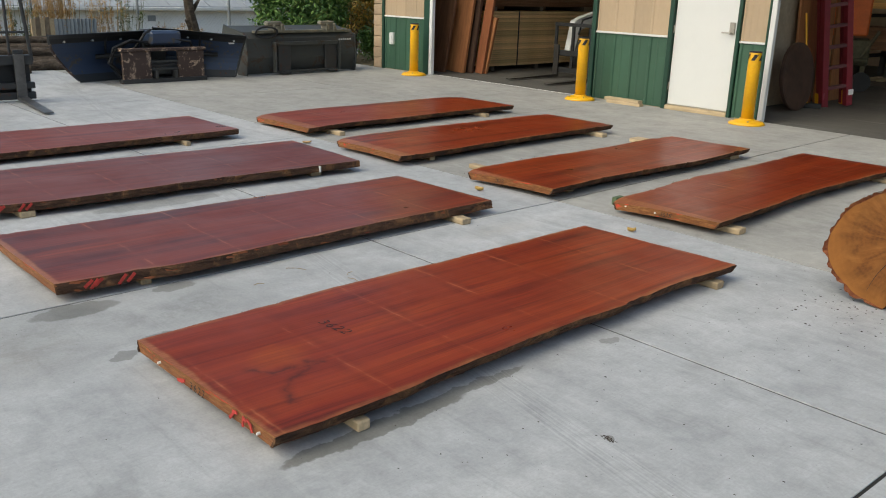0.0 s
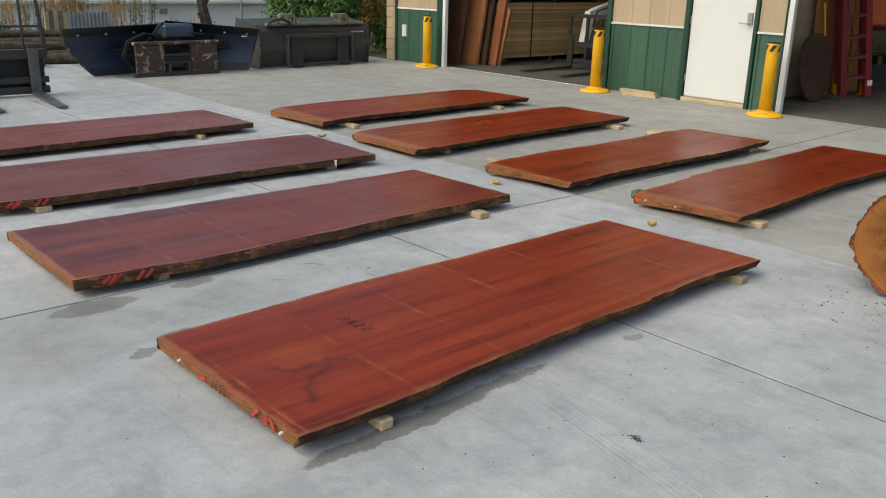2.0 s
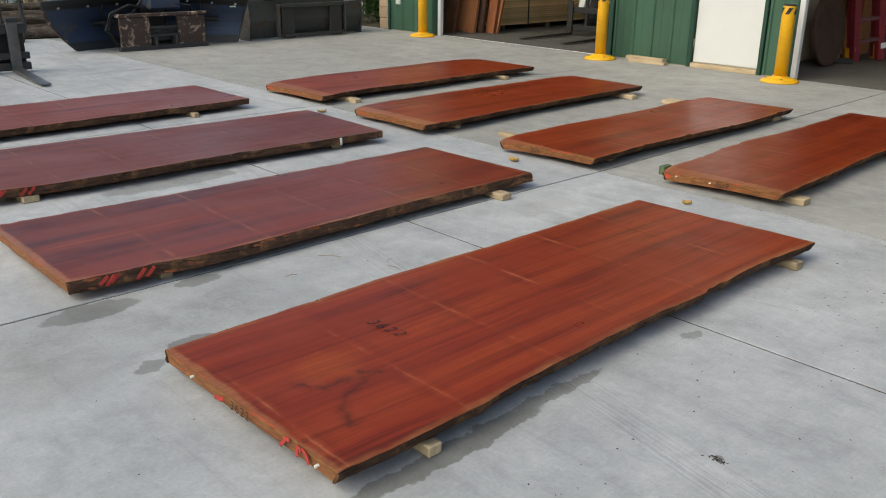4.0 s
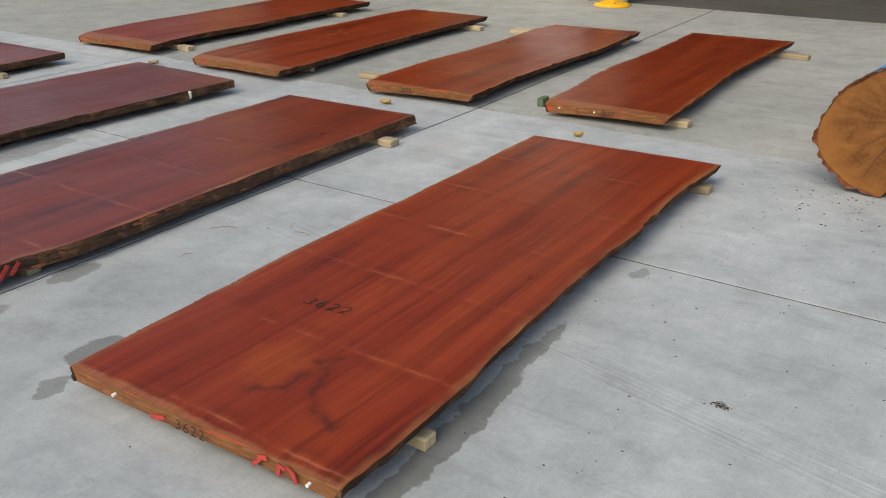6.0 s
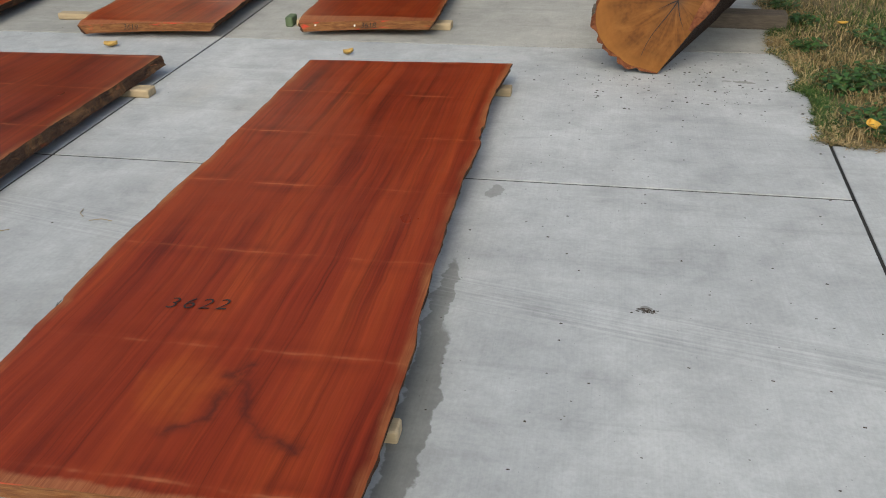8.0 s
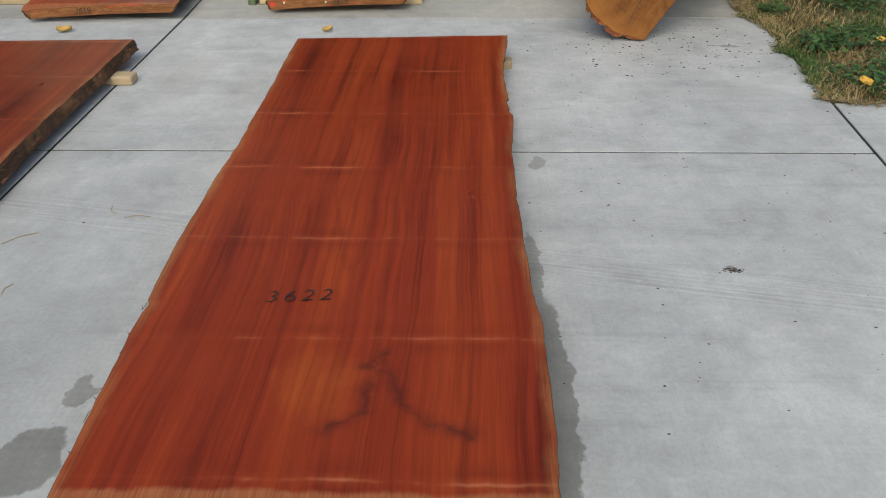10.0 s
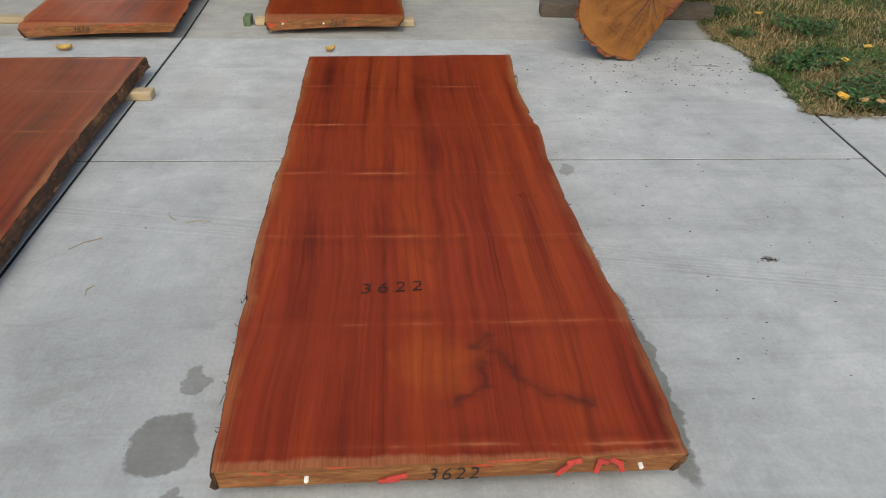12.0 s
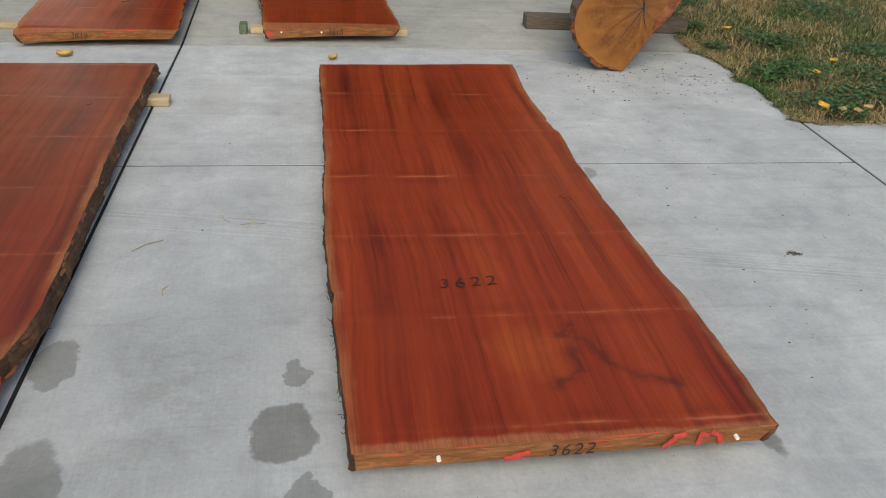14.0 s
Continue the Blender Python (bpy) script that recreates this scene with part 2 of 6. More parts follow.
        for line in (((0.136, -1.044), (0.091, -1.098), (0.151, -1.123), (0.200, -1.242), (0.264, -1.306), (0.36, -1.33)),
                     ((0.132, -1.073), (0.121, -1.128), (0.098, -1.188), (0.095, -1.265), (0.020, -1.312))):
            for (ax, ay), (bx, by) in zip(line, line[1:]):
                q = m.vadd(flat, (ax, ay, 0.0), "SUBTRACT")
                dot = m.n("ShaderNodeVectorMath", operation="DOT_PRODUCT")
                m.put(dot.inputs[0], q)
                l2 = (bx - ax) ** 2 + (by - ay) ** 2
                dot.inputs[1].default_value = ((bx - ax) / l2, (by - ay) / l2, 0.0)
                t = m.math("MULTIPLY", dot.outputs["Value"], 1.0, clamp=True)
                sc = m.n("ShaderNodeVectorMath", operation="SCALE")
                sc.inputs[0].default_value = (bx - ax, by - ay, 0.0)
                m.put(sc.inputs["Scale"], t)
                le = m.n("ShaderNodeVectorMath", operation="LENGTH")
                m.put(le.inputs[0], m.vadd(q, sc.outputs[0], "SUBTRACT"))
                nearest = le.outputs["Value"] if nearest is None else m.math("MINIMUM", nearest, le.outputs["Value"])
        band = m.ramp(nearest, [(0.0, 1.0), (0.005, 0.75), (0.018, 0.25), (0.035, 0.0)])
        thin = m.ramp(m.noise(v, 12, 3, 0.6), [(0.32, 0.35), (0.55, 1.0)])
        c = m.mix(m.math("MULTIPLY", m.math("MULTIPLY", band, thin), 0.8), c, (0.055, 0.012, 0.008))
    # saw marks: a pale broken line with a dull band before it
    wob = m.math("MULTIPLY", m.math("SUBTRACT", m.noise(m.vadd(v, (3.0, 1.5, 1.0), "MULTIPLY"), 1.0, 4, 0.6), 0.5), 0.05)
    yy = m.math("ADD", m.math("ADD", sx[1], wob), 10.0 + shift)
    fr = m.math("ABSOLUTE", m.math("SUBTRACT", m.math("FRACT", m.math("DIVIDE", yy, spacing)), 0.5))
    line = m.ramp(fr, [(0.0, 1.0), (0.006, 0.8), (0.014, 0.15), (0.035, 0.0)])
    broken = m.ramp(m.noise(m.vadd(v, (3.6, 2.1, 1.0), "MULTIPLY"), 1.0, 4, 0.6), [(0.46, 0.05), (0.64, 1.0)])
    c = m.mix(m.math("MULTIPLY", m.math("MULTIPLY", line, broken), 0.5), c, (0.50, 0.19, 0.085))
    dk = m.ramp(fr, [(0.0, 0.0), (0.03, 0.0), (0.06, 0.35), (0.16, 0.0)])
    c = m.mix(m.math("MULTIPLY", dk, broken), c, deep)
    # pale sapwood along the live edges and a ragged dry band at the near end
    at = m.n("ShaderNodeAttribute", attribute_name="edge")
    rag = m.math("MULTIPLY", m.math("SUBTRACT", m.noise(m.vadd(v, (9.0, 5.0, 1.0), "MULTIPLY"), 1.0, 5, 0.65), 0.5), 0.06)
    sap = m.ramp(m.math("ADD", at.outputs["Fac"], rag), [(0.0, 0.9), (0.012, 0.65), (0.032, 0.0)])
    sap = m.math("MULTIPLY", sap, m.ramp(m.noise(m.vadd(v, (1.0, 2.2, 1.0), "MULTIPLY"), 1.0, 3, 0.6), [(0.38, 0.1), (0.62, 1.0)]))
    c = m.mix(m.math("MULTIPLY", sap, 0.8), c, m.ramp(fibre, [(0.3, (0.24, 0.085, 0.030)), (0.7, (0.42, 0.19, 0.075))]))
    dry = m.ramp(m.math("ADD", m.math("ADD", sx[1], half), m.math("MULTIPLY", rag, 0.9)), [(0.016, 1.0), (0.030, 0.0)])
    c = m.mix(m.math("MULTIPLY", dry, 0.7), c, m.ramp(fibre, [(0.3, (0.23, 0.078, 0.032)), (0.7, (0.38, 0.155, 0.07))]))
    c = m.mix(1.0, c, m.math("MULTIPLY_ADD", m.rnd(), 0.2, 0.9), "MULTIPLY")
    m.base(c)
    gl = m.noise(m.vadd(v, (1.1, 0.8, 1.0), "MULTIPLY"), 1.6, 4, 0.6, 0.4)
    m.rough(m.ramp(gl, [(0.3, 0.27), (0.7, 0.42)]))
    m.bump(m.math("ADD", m.math("MULTIPLY", fibre, 0.5), m.math("MULTIPLY", streak, 0.5)), 0.03, 0.002)
    return m.m


RED = [(0.072, 0.0082, 0.0048), (0.190, 0.0238, 0.0084), (0.278, 0.0460, 0.0120)]
DARK_RED = [(0.054, 0.0068, 0.0040), (0.145, 0.0195, 0.0074), (0.220, 0.038, 0.0105)]
M_SLAB = slab_material("dark_red_slab_wood", *DARK_RED, spec=0.25)
M_SLAB_WARM = slab_material("warm_red_slab_wood", (0.062, 0.0080, 0.0044), (0.190, 0.0250, 0.0080), (0.280, 0.048, 0.0115), spec=0.10)
M_SLAB_A = slab_material("red_slab_wood_heart", *RED, knot=True, spec=0.12, shift=0.225, half=1.527)


def end_material(name, painted=True):
    m = Mat(name, 0.6, 0, 0.3)
    p = m.coords("Object")
    g = m.noise(m.coords("Object", (9, 9, 60)), 1.0, 5, 0.65, 1.5)
    f = m.noise(m.coords("Object", (40, 40, 220)), 1.0, 3, 0.6)
    c = m.ramp(g, [(0.28, (0.10, 0.032, 0.012)), (0.5, (0.22, 0.085, 0.028)), (0.72, (0.34, 0.165, 0.062))])
    c = m.mix(0.4, c, m.ramp(f, [(0.3, 0.3), (0.7, 0.65)]), "OVERLAY")
    if painted:
        w = m.noise(m.coords("Object", (3.2, 3.2, 16), (4, 0, 2)), 1.0, 4, 0.7)
        k = m.ramp(w, [(0.575, 0.0), (0.62, 0.9)])
        c = m.mix(k, c, (0.62, 0.055, 0.03))
    m.base(c)
    m.bump(f, 0.3, 0.004)
    return m.m


M_END = end_material("sawn_end_grain")


def bark_material(name, dark, light, pale, amount=0.6):
    m = Mat(name, 0.85, 0, 0.25)
    a = m.noise(m.coords("Object", (30, 5, 30)), 1.0, 6, 0.7, 1.0)
    b = m.noise(m.coords("Object"), 7, 5, 0.65, 0.8)
    c = m.ramp(a, [(0.3, dark), (0.65, light)])
    c = m.mix(m.math("MULTIPLY", m.ramp(b, [(0.5, 0.0), (0.68, 1.0)]), amount), c, pale)
    m.base(c)
    m.bump(m.math("ADD", a, m.math("MULTIPLY", b, 0.6)), 0.9, 0.02)
    return m.m


M_EDGE = bark_material("live_edge_bark", (0.026, 0.014, 0.010), (0.105, 0.054, 0.031), (0.28, 0.14, 0.06), 0.7)
M_PINE = plain("pine_lumber", (0.43, 0.33, 0.205), 0.7, 0, 0.22, 3, 0.1, 0.3, (1.2, 12, 12), fine=0.15, spread=0.5)


# ---- mesh helpers ----
def mesh_of(bm, name, mats, smooth=False):
    me = bpy.data.meshes.new(name)
    bmesh.ops.recalc_face_normals(bm, faces=bm.faces)
    bm.to_mesh(me)
    bm.free()
    for mt in mats if isinstance(mats, (list, tuple)) else [mats]:
        me.materials.append(mt)
    if smooth:
        for p in me.polygons:
            p.use_smooth = True
    return me


def part(name, bm, mats, parent=None, label="", at=None, smooth=False):
    ob = new(name, mesh_of(bm, name, mats, smooth))
    if parent is not None:
        ob.parent = parent
    if at is not None:
        ob.matrix_basis = at
    if label:
        ob["label"] = label
    return ob


def piece(name, me, parent, at=None):
    ob = new(name, me)
    ob.parent = parent
    if at is not None:
        ob.matrix_basis = at
    return ob


def thing(name, label, category, at=None, group="", kind=""):
    ob = new(name)
    ob.empty_display_size = 0.1
    if at is not None:
        ob.matrix_basis = at
    return tagged(ob, label, category, group, kind)


def box(bm, x0, y0, z0, x1, y1, z1, bevel=0.0, m=None, mat=0):
    r = bmesh.ops.create_cube(bm, size=1.0)
    vs = r["verts"]
    for v in vs:
        v.co = Vector((x0 + (v.co.x + 0.5) * (x1 - x0), y0 + (v.co.y + 0.5) * (y1 - y0), z0 + (v.co.z + 0.5) * (z1 - z0)))
    if bevel > 0:
        es = list({e for v in vs for e in v.link_edges})
        r2 = bmesh.ops.bevel(bm, geom=es, offset=bevel, segments=1, affect="EDGES")
        vs = list({v for f in r2["faces"] for v in f.verts} | {v for v in vs if v.is_valid})
    if m is not None:
        for v in vs:
            v.co = m @ v.co
    if mat:
        for f in {f for v in vs for f in v.link_faces}:
            f.material_index = mat
    return vs


def boxed(x0, y0, z0, x1, y1, z1, bevel=0.0, m=None):
    bm = bmesh.new()
    box(bm, x0, y0, z0, x1, y1, z1, bevel, m)
    return bm


def rod(bm, a, b, r, seg=10, r2=None, caps=True):
    a, b = Vector(a), Vector(b)
    d = b - a
    q = d.to_track_quat("Z", "Y").to_matrix().to_4x4()
    m = Matrix.Translation((a + b) / 2) @ q
    res = bmesh.ops.create_cone(bm, cap_ends=caps, segments=seg, radius1=r, radius2=r if r2 is None else r2, depth=d.length, matrix=m)
    return res["verts"]


def rods(points, r, seg=8):
    """One continuous tube along a line of points."""
    pts = [Vector(p) for p in points]
    bm = bmesh.new()
    rings = []
    for i, p in enumerate(pts):
        d = (pts[min(i + 1, len(pts) - 1)] - pts[max(i - 1, 0)]).normalized()
        q = d.to_track_quat("Z", "Y").to_matrix()
        rings.append([bm.verts.new(p + q @ Vector((r * math.cos(2 * math.pi * k / seg), r * math.sin(2 * math.pi * k / seg), 0))) for k in range(seg)])
    for a, b in zip(rings, rings[1:]):
        for k in range(seg):
            bm.faces.new((a[k], a[(k + 1) % seg], b[(k + 1) % seg], b[k]))
    bm.faces.new(rings[0][::-1])
    bm.faces.new(rings[-1])
    return bm


def lathe(bm, prof, seg=24, mat=None):
    """Turn a profile of (radius, height) round the z axis."""
    rings = []
    for r, z in prof:
        rings.append([bm.verts.new((r * math.cos(2 * math.pi * i / seg), r * math.sin(2 * math.pi * i / seg), z)) for i in range(seg)])
    for a, b in zip(rings, rings[1:]):
        for i in range(seg):
            bm.faces.new((a[i], a[(i + 1) % seg], b[(i + 1) % seg], b[i]))
    bm.faces.new(rings[-1])
    bm.faces.new(rings[0][::-1])


def prism(bm, poly, z0, z1, m=None):
    """A closed outline in x, y lifted from z0 to z1."""
    lo = [bm.verts.new((x, y, z0)) for x, y in poly]
    hi = [bm.verts.new((x, y, z1)) for x, y in poly]
    n = len(poly)
    bm.faces.new(lo[::-1])
    bm.faces.new(hi)
    for i in range(n):
        bm.faces.new((lo[i], lo[(i + 1) % n], hi[(i + 1) % n], hi[i]))
    if m is not None:
        for v in lo + hi:
            v.co = m @ v.co
    return lo + hi


def fbm(x, y=0.0, z=0.0):
    return noise.fractal(Vector((x, y, z)), 1.0, 2.0, 4)


def text_mesh(name, words, size, mat, parent, at, label="", thin=-0.0, spread=1.0):
    cu = bpy.data.curves.new(name, "FONT")
    cu.body = words
    cu.size = size
    cu.offset = thin
    cu.space_character = spread
    cu.shear = 0.18
    cu.extrude = 0.0004
    cu.align_x, cu.align_y = "CENTER", "CENTER"
    tmp = bpy.data.objects.new("tmp", cu)
    scene.collection.objects.link(tmp)
    bpy.context.view_layer.update()
    me = bpy.data.meshes.new_from_object(tmp.evaluated_get(bpy.context.evaluated_depsgraph_get()))
    bpy.data.objects.remove(tmp)
    me.materials.append(mat)
    ob = new(name, me)
    ob.parent = parent
    ob.matrix_basis = at
    if label:
        ob["label"] = label
    return ob


# ---- pavement ----
JOINT = 0.014


def seam_x(base, y):
    """The long joint beside the slabs leans a little."""
    return (-3.525 + (y - 3.0) * 0.012 if y < 6.87 else -3.479 - (y - 6.87) * 0.017) if base == 1 else (-0.238 + (y - 3.0) * 0.0295 if base == 0 else base)


pavement = thing("pavement", "pale broom-finished concrete yard cast in large panels", "pavement", kind="structure")


def panel(cols, y0, y1, mat, top=0.0):
    (a, b) = cols
    c = [(seam_x(a, y0), y0), (seam_x(b, y0), y0), (seam_x(b, y1), y1), (seam_x(a, y1), y1)]
    s = JOINT / 2
    c = [(c[0][0] + s, c[0][1] + s), (c[1][0] - s, c[1][1] + s), (c[2][0] - s, c[2][1] - s), (c[3][0] + s, c[3][1] - s)]
    e = 0.0015
    inner = [(c[0][0] + e, c[0][1] + e), (c[1][0] - e, c[1][1] + e), (c[2][0] - e, c[2][1] - e), (c[3][0] + e, c[3][1] - e)]
    bm = bmesh.new()
    r0 = [bm.verts.new((x, y, -0.12)) for x, y in c]
    r1 = [bm.verts.new((x, y, top - 0.002)) for x, y in c]
    r2 = [bm.verts.new((x, y, top)) for x, y in inner]
    for lo, hi in ((r0, r1), (r1, r2)):
        for i in range(4):
            bm.faces.new((lo[i], lo[(i + 1) % 4], hi[(i + 1) % 4], hi[i]))
    bm.faces.new(r2)
    bm.faces.new(r0[::-1])
    part("concrete_panel", bm, mat, pavement)


# column edges from the lawn towards the plows; 0 and 1 are the leaning joints
for cols in ((1, 0),):
    for y0, y1 in ((-5.6, -2.1), (-2.1, 1.45), (1.45, 5.055), (5.055, 6.87), (6.87, 12.42)):
        panel(cols, y0, y1, M_CONC if y1 < 7 else M_CONC_OLD)
for cols in ((-6.95, 1), (-10.4, -6.95), (-14.0, -10.4), (-17.4, -14.0)):
    for y0, y1 in ((-5.6, -2.1), (-2.1, 1.45), (1.45, 5.055), (5.055, 6.87), (6.87, 9.8), (9.8, 12.42)):
        panel(cols, y0, y1, M_CONC if y1 < 7 else M_CONC_OLD)
for cols in ((0, 3.3), (3.3, 6.8)):
    for y0, y1 in ((-5.6, -2.1), (-2.1, 1.45), (1.45, 5.58)):
        panel(cols, y0, y1, M_CONC)

# dirt-filled joints
M_JOINT = plain("joint_dirt", (0.016, 0.015, 0.014), 0.95, 0, 0.3, 20)


def joint(a, b, w=JOINT + 0.004):
    a, b = Vector((*a, 0)), Vector((*b, 0))
    s = Vector((-(b - a).y, (b - a).x, 0)).normalized() * w / 2
    bm = bmesh.new()
    lo = [bm.verts.new(c + Vector((0, 0, -0.1))) for c in (a - s, b - s, b + s, a + s)]
    hi = [bm.verts.new(c + Vector((0, 0, -0.0045))) for c in (a - s, b - s, b + s, a + s)]
    bm.faces.new(hi)
    for i in range(4):
        bm.faces.new((lo[i], lo[(i + 1) % 4], hi[(i + 1) % 4], hi[i]))
    part("joint_filler", bm, M_JOINT, pavement, "dark dirt in a joint")


for base in (0, 1):
    joint((seam_x(base, -5.6), -5.6), (seam_x(base, 6.86 if base else 5.56), 6.86 if base else 5.56))
joint((seam_x(1, 6.875), 6.875), (seam_x(1, 12.4), 12.4))
for base in (-6.95, -10.4, -14.0):
    joint((base, -5.6), (base, 12.4))
for y in (-2.1, 1.45, 5.055, 6.87):
    joint((-17.4, y), (-0.15, y))
joint((-17.4, 9.8), (-3.5, 9.8))
joint((-17.4, 12.422), (-0.1, 12.422))

# the ground: one sheet to the horizon, falling away behind the yard
M_GROUND = Mat("dry_turf_soil", 0.95, 0, 0.2)
_p = M_GROUND.coords("Position")
_a = M_GROUND.noise(_p, 1.7, 6, 0.65, 0.6)
_b = M_GROUND.noise(_p, 28, 4, 0.7)
_c = M_GROUND.ramp(_a, [(0.32, (0.050, 0.065, 0.020)), (0.5, (0.12, 0.095, 0.05)), (0.68, (0.20, 0.155, 0.085))])
M_GROUND.base(M_GROUND.mix(0.6, _c, M_GROUND.ramp(_b, [(0.3, 0.25), (0.7, 0.65)]), "OVERLAY"))
M_GROUND.bump(_b, 0.8, 0.03)
M_GROUND = M_GROUND.m


def lawn_edge(y):
    """x of the ragged edge between concrete and turf."""
    return -0.13 + 0.035 * fbm(y * 2.3, 3.1)


def ground_z(x, y):
    if x < -17.0:
        return -0.10 - 3.1 * min(1.0, (-17.0 - x) / 9.0) + 0.05 * fbm(x * 0.2, y * 0.2)
    if x > -0.16 and y > 5.5 and x < 40:
        return -0.01 + 0.02 * fbm(x * 1.2, y * 1.2, 2.0)
    if x > 6.9 or y < -5.7:
        return -0.03
    return -0.13


def ground_sheet():
    xs = [-900, -400, -200, -100, -60, -45] + [-40 + i * 1.5 for i in range(15)] + [-17.6, -17.2, -12, -6, -0.9, -0.30] + [-0.14 + 0.2 * i for i in range(22)] + [5, 6, 7.2, 9, 14, 25, 50, 120, 400, 900]
    ys = [-900, -300, -100, -40, -15, -7, -5.65, -5.5, 0, 4, 5.35, 5.5] + [5.56 + 0.25 * i for i in range(28)] + [13.5, 15, 18, 22, 28, 36, 50, 90, 200, 500, 900]
    verts = [(x, y, ground_z(x, y)) for y in ys for x in xs]
    w = len(xs)
    faces = [(j * w + i, j * w + i + 1, (j + 1) * w + i + 1, (j + 1) * w + i) for j in range(len(ys) - 1) for i in range(w - 1)]
    me = bpy.data.meshes.new("ground")
    me.from_pydata(verts, [], faces)
    me.materials.append(M_GROUND)
    return tagged(new("ground", me), "dry soil and turf running on beyond the yard", "ground", kind="structure")


ground_sheet()


# ---- timber slabs ----
SLAB_TOP, SLAB_THICK = 0.100, 0.055
M_INK = plain("black_marker", (0.012, 0.010, 0.010), 0.6, 0, 0.1)
M_WHITE_MARK = plain("white_tag", (0.75, 0.74, 0.70), 0.6, 0, 0.05)
M_RED_PAINT = plain("red_marking_paint", (0.46, 0.045, 0.035), 0.8, 0, 0.3, 40)


def along_edge(pts, y):
    """x of an edge that runs softly through points of (y, x)."""
    if y <= pts[0][0]:
        return pts[0][1]
    for k in range(len(pts) - 1):
        (ya, xa), (yb, xb) = pts[k], pts[k + 1]
        if y <= yb:
            pa = pts[k - 1] if k else (2 * ya - yb, 2 * xa - xb)
            pb = pts[k + 2] if k + 2 < len(pts) else (2 * yb - ya, 2 * xb - xa)
            ma = (xb - pa[1]) / (yb - pa[0]) * (yb - ya)
            mb = (pb[1] - xa) / (pb[0] - ya) * (yb - ya)
            u = (y - ya) / (yb - ya)
            return xa * (2 * u ** 3 - 3 * u * u + 1) + ma * (u ** 3 - 2 * u * u + u) + xb * (3 * u * u - 2 * u ** 3) + mb * (u ** 3 - u * u)
    return pts[-1][1]


def slab(left, right, seed, mat, label, lean=(0.0, 0.0), rough=0.006, nose=0.0):
    """A live-edge slab. left and right: points (y, x) of its two edges; lean: how far their feet stand out (or, below 0, in)."""
    y0, y1 = (left[0][0] + right[0][0]) / 2, (left[-1][0] + right[-1][0]) / 2
    cx, cy = (left[0][1] + right[0][1] + left[-1][1] + right[-1][1]) / 4, (y0 + y1) / 2
    top = thing("timber_slab", label, "wood slab", Matrix.Translation((cx, cy, 0)), "live-edge slabs laid out in the yard")
    n, k = 130, 14
    body = bmesh.new()
    near_edge = body.verts.layers.float.new("edge")
    edges = {0: bmesh.new(), 1: bmesh.new()}
    rows_t, rows_b, rail = [], [], {0: [], 1: []}

    def ragged(y, side):
        notch = max(0.0, fbm(y * 3.3, seed + side * 7, 2.0) - 0.35) * 0.05
        return rough * (0.9 * fbm(y * 4.0, seed + side * 9) + 0.5 * fbm(y * 15.0, seed + side * 5)) - notch * rough / 0.006

    for j in range(n + 1):
        s = j / n
        yl = left[0][0] + (left[-1][0] - left[0][0]) * s
        yr = right[0][0] + (right[-1][0] - right[0][0]) * s
        keep = min(1.0, min(s, 1 - s) * 18 + 0.15)
        xl = along_edge(left, yl) - ragged(yl, 0) * keep
        xr = along_edge(right, yr) + ragged(yr, 1) * keep
        dip = nose * max(0.0, 1 - s * n / 5.0) ** 2
        rt, rb = [], []
        for i in range(k + 1):
            u = i / k
            x, y = xl + (xr - xl) * u, yl + (yr - yl) * u
            if j in (0, n):
                y += 0.004 * fbm(x * 3, seed + 30) + 0.0015 * fbm(x * 17, seed + 31)
            z = SLAB_TOP + 0.0025 * fbm(y * 1.5, seed + 2) + 0.002 * fbm(x * 3, y * 2, seed) - dip * (1 - u) ** 3
            rt.append(body.verts.new((x - cx, y - cy, z)))
            rt[-1][near_edge] = min(u, 1 - u) * (xr - xl)
            foot = (xl - lean[0] + 0.005) * (1 - u) + (xr + lean[1] - 0.005) * u
            rb.append(body.verts.new((foot - cx, y - cy + (0.006 if j == 0 else 0.0), z - SLAB_THICK)))
        rows_t.append(rt)
        rows_b.append(rb)
        for side, x, y, sg in ((0, xl, yl, -1), (1, xr, yr, 1)):
            z = rt[0 if side == 0 else -1].co.z
            y = rt[0 if side == 0 else -1].co.y
            prof = []
            for q in range(7):
                h = q / 6
                out = lean[side] * h ** 1.3 + 0.003 + min(1, h * 5) * (0.007 * fbm(y * 8, h * 3 + seed, side * 5) + 0.005 * fbm(y * 34, h * 9, seed) - 0.006 * max(0, h - 0.75) * 4)
                if q == 0:
                    out = 0.0015
                prof.append((x + sg * out - cx, y, z - 0.0008 - (SLAB_THICK - 0.002) * h))
            prof += [(x + sg * (lean[side] - 0.011) - cx, y, z - SLAB_THICK + 0.003), (x - sg * 0.006 - cx, y, z - 0.004)]
            rail[side].append([edges[side].verts.new(c) for c in prof])
    for a, b in zip(rows_t, rows_t[1:]):
        for i in range(k):
            body.faces.new((a[i], a[i + 1], b[i + 1], b[i]))
    for a, b in zip(rows_b, rows_b[1:]):
        for i in range(k):
            body.faces.new((a[i + 1], a[i], b[i], b[i + 1]))
    for a, b in ((rows_t[0], rows_b[0]), (rows_t[-1], rows_b[-1])):
        for i in range(k):
            body.faces.new((a[i], b[i], b[i + 1], a[i + 1])).material_index = 1
    for j in range(n):
        body.faces.new((rows_t[j][0], rows_t[j + 1][0], rows_b[j + 1][0], rows_b[j][0]))
        body.faces.new((rows_t[j][-1], rows_b[j][-1], rows_b[j + 1][-1], rows_t[j + 1][-1]))
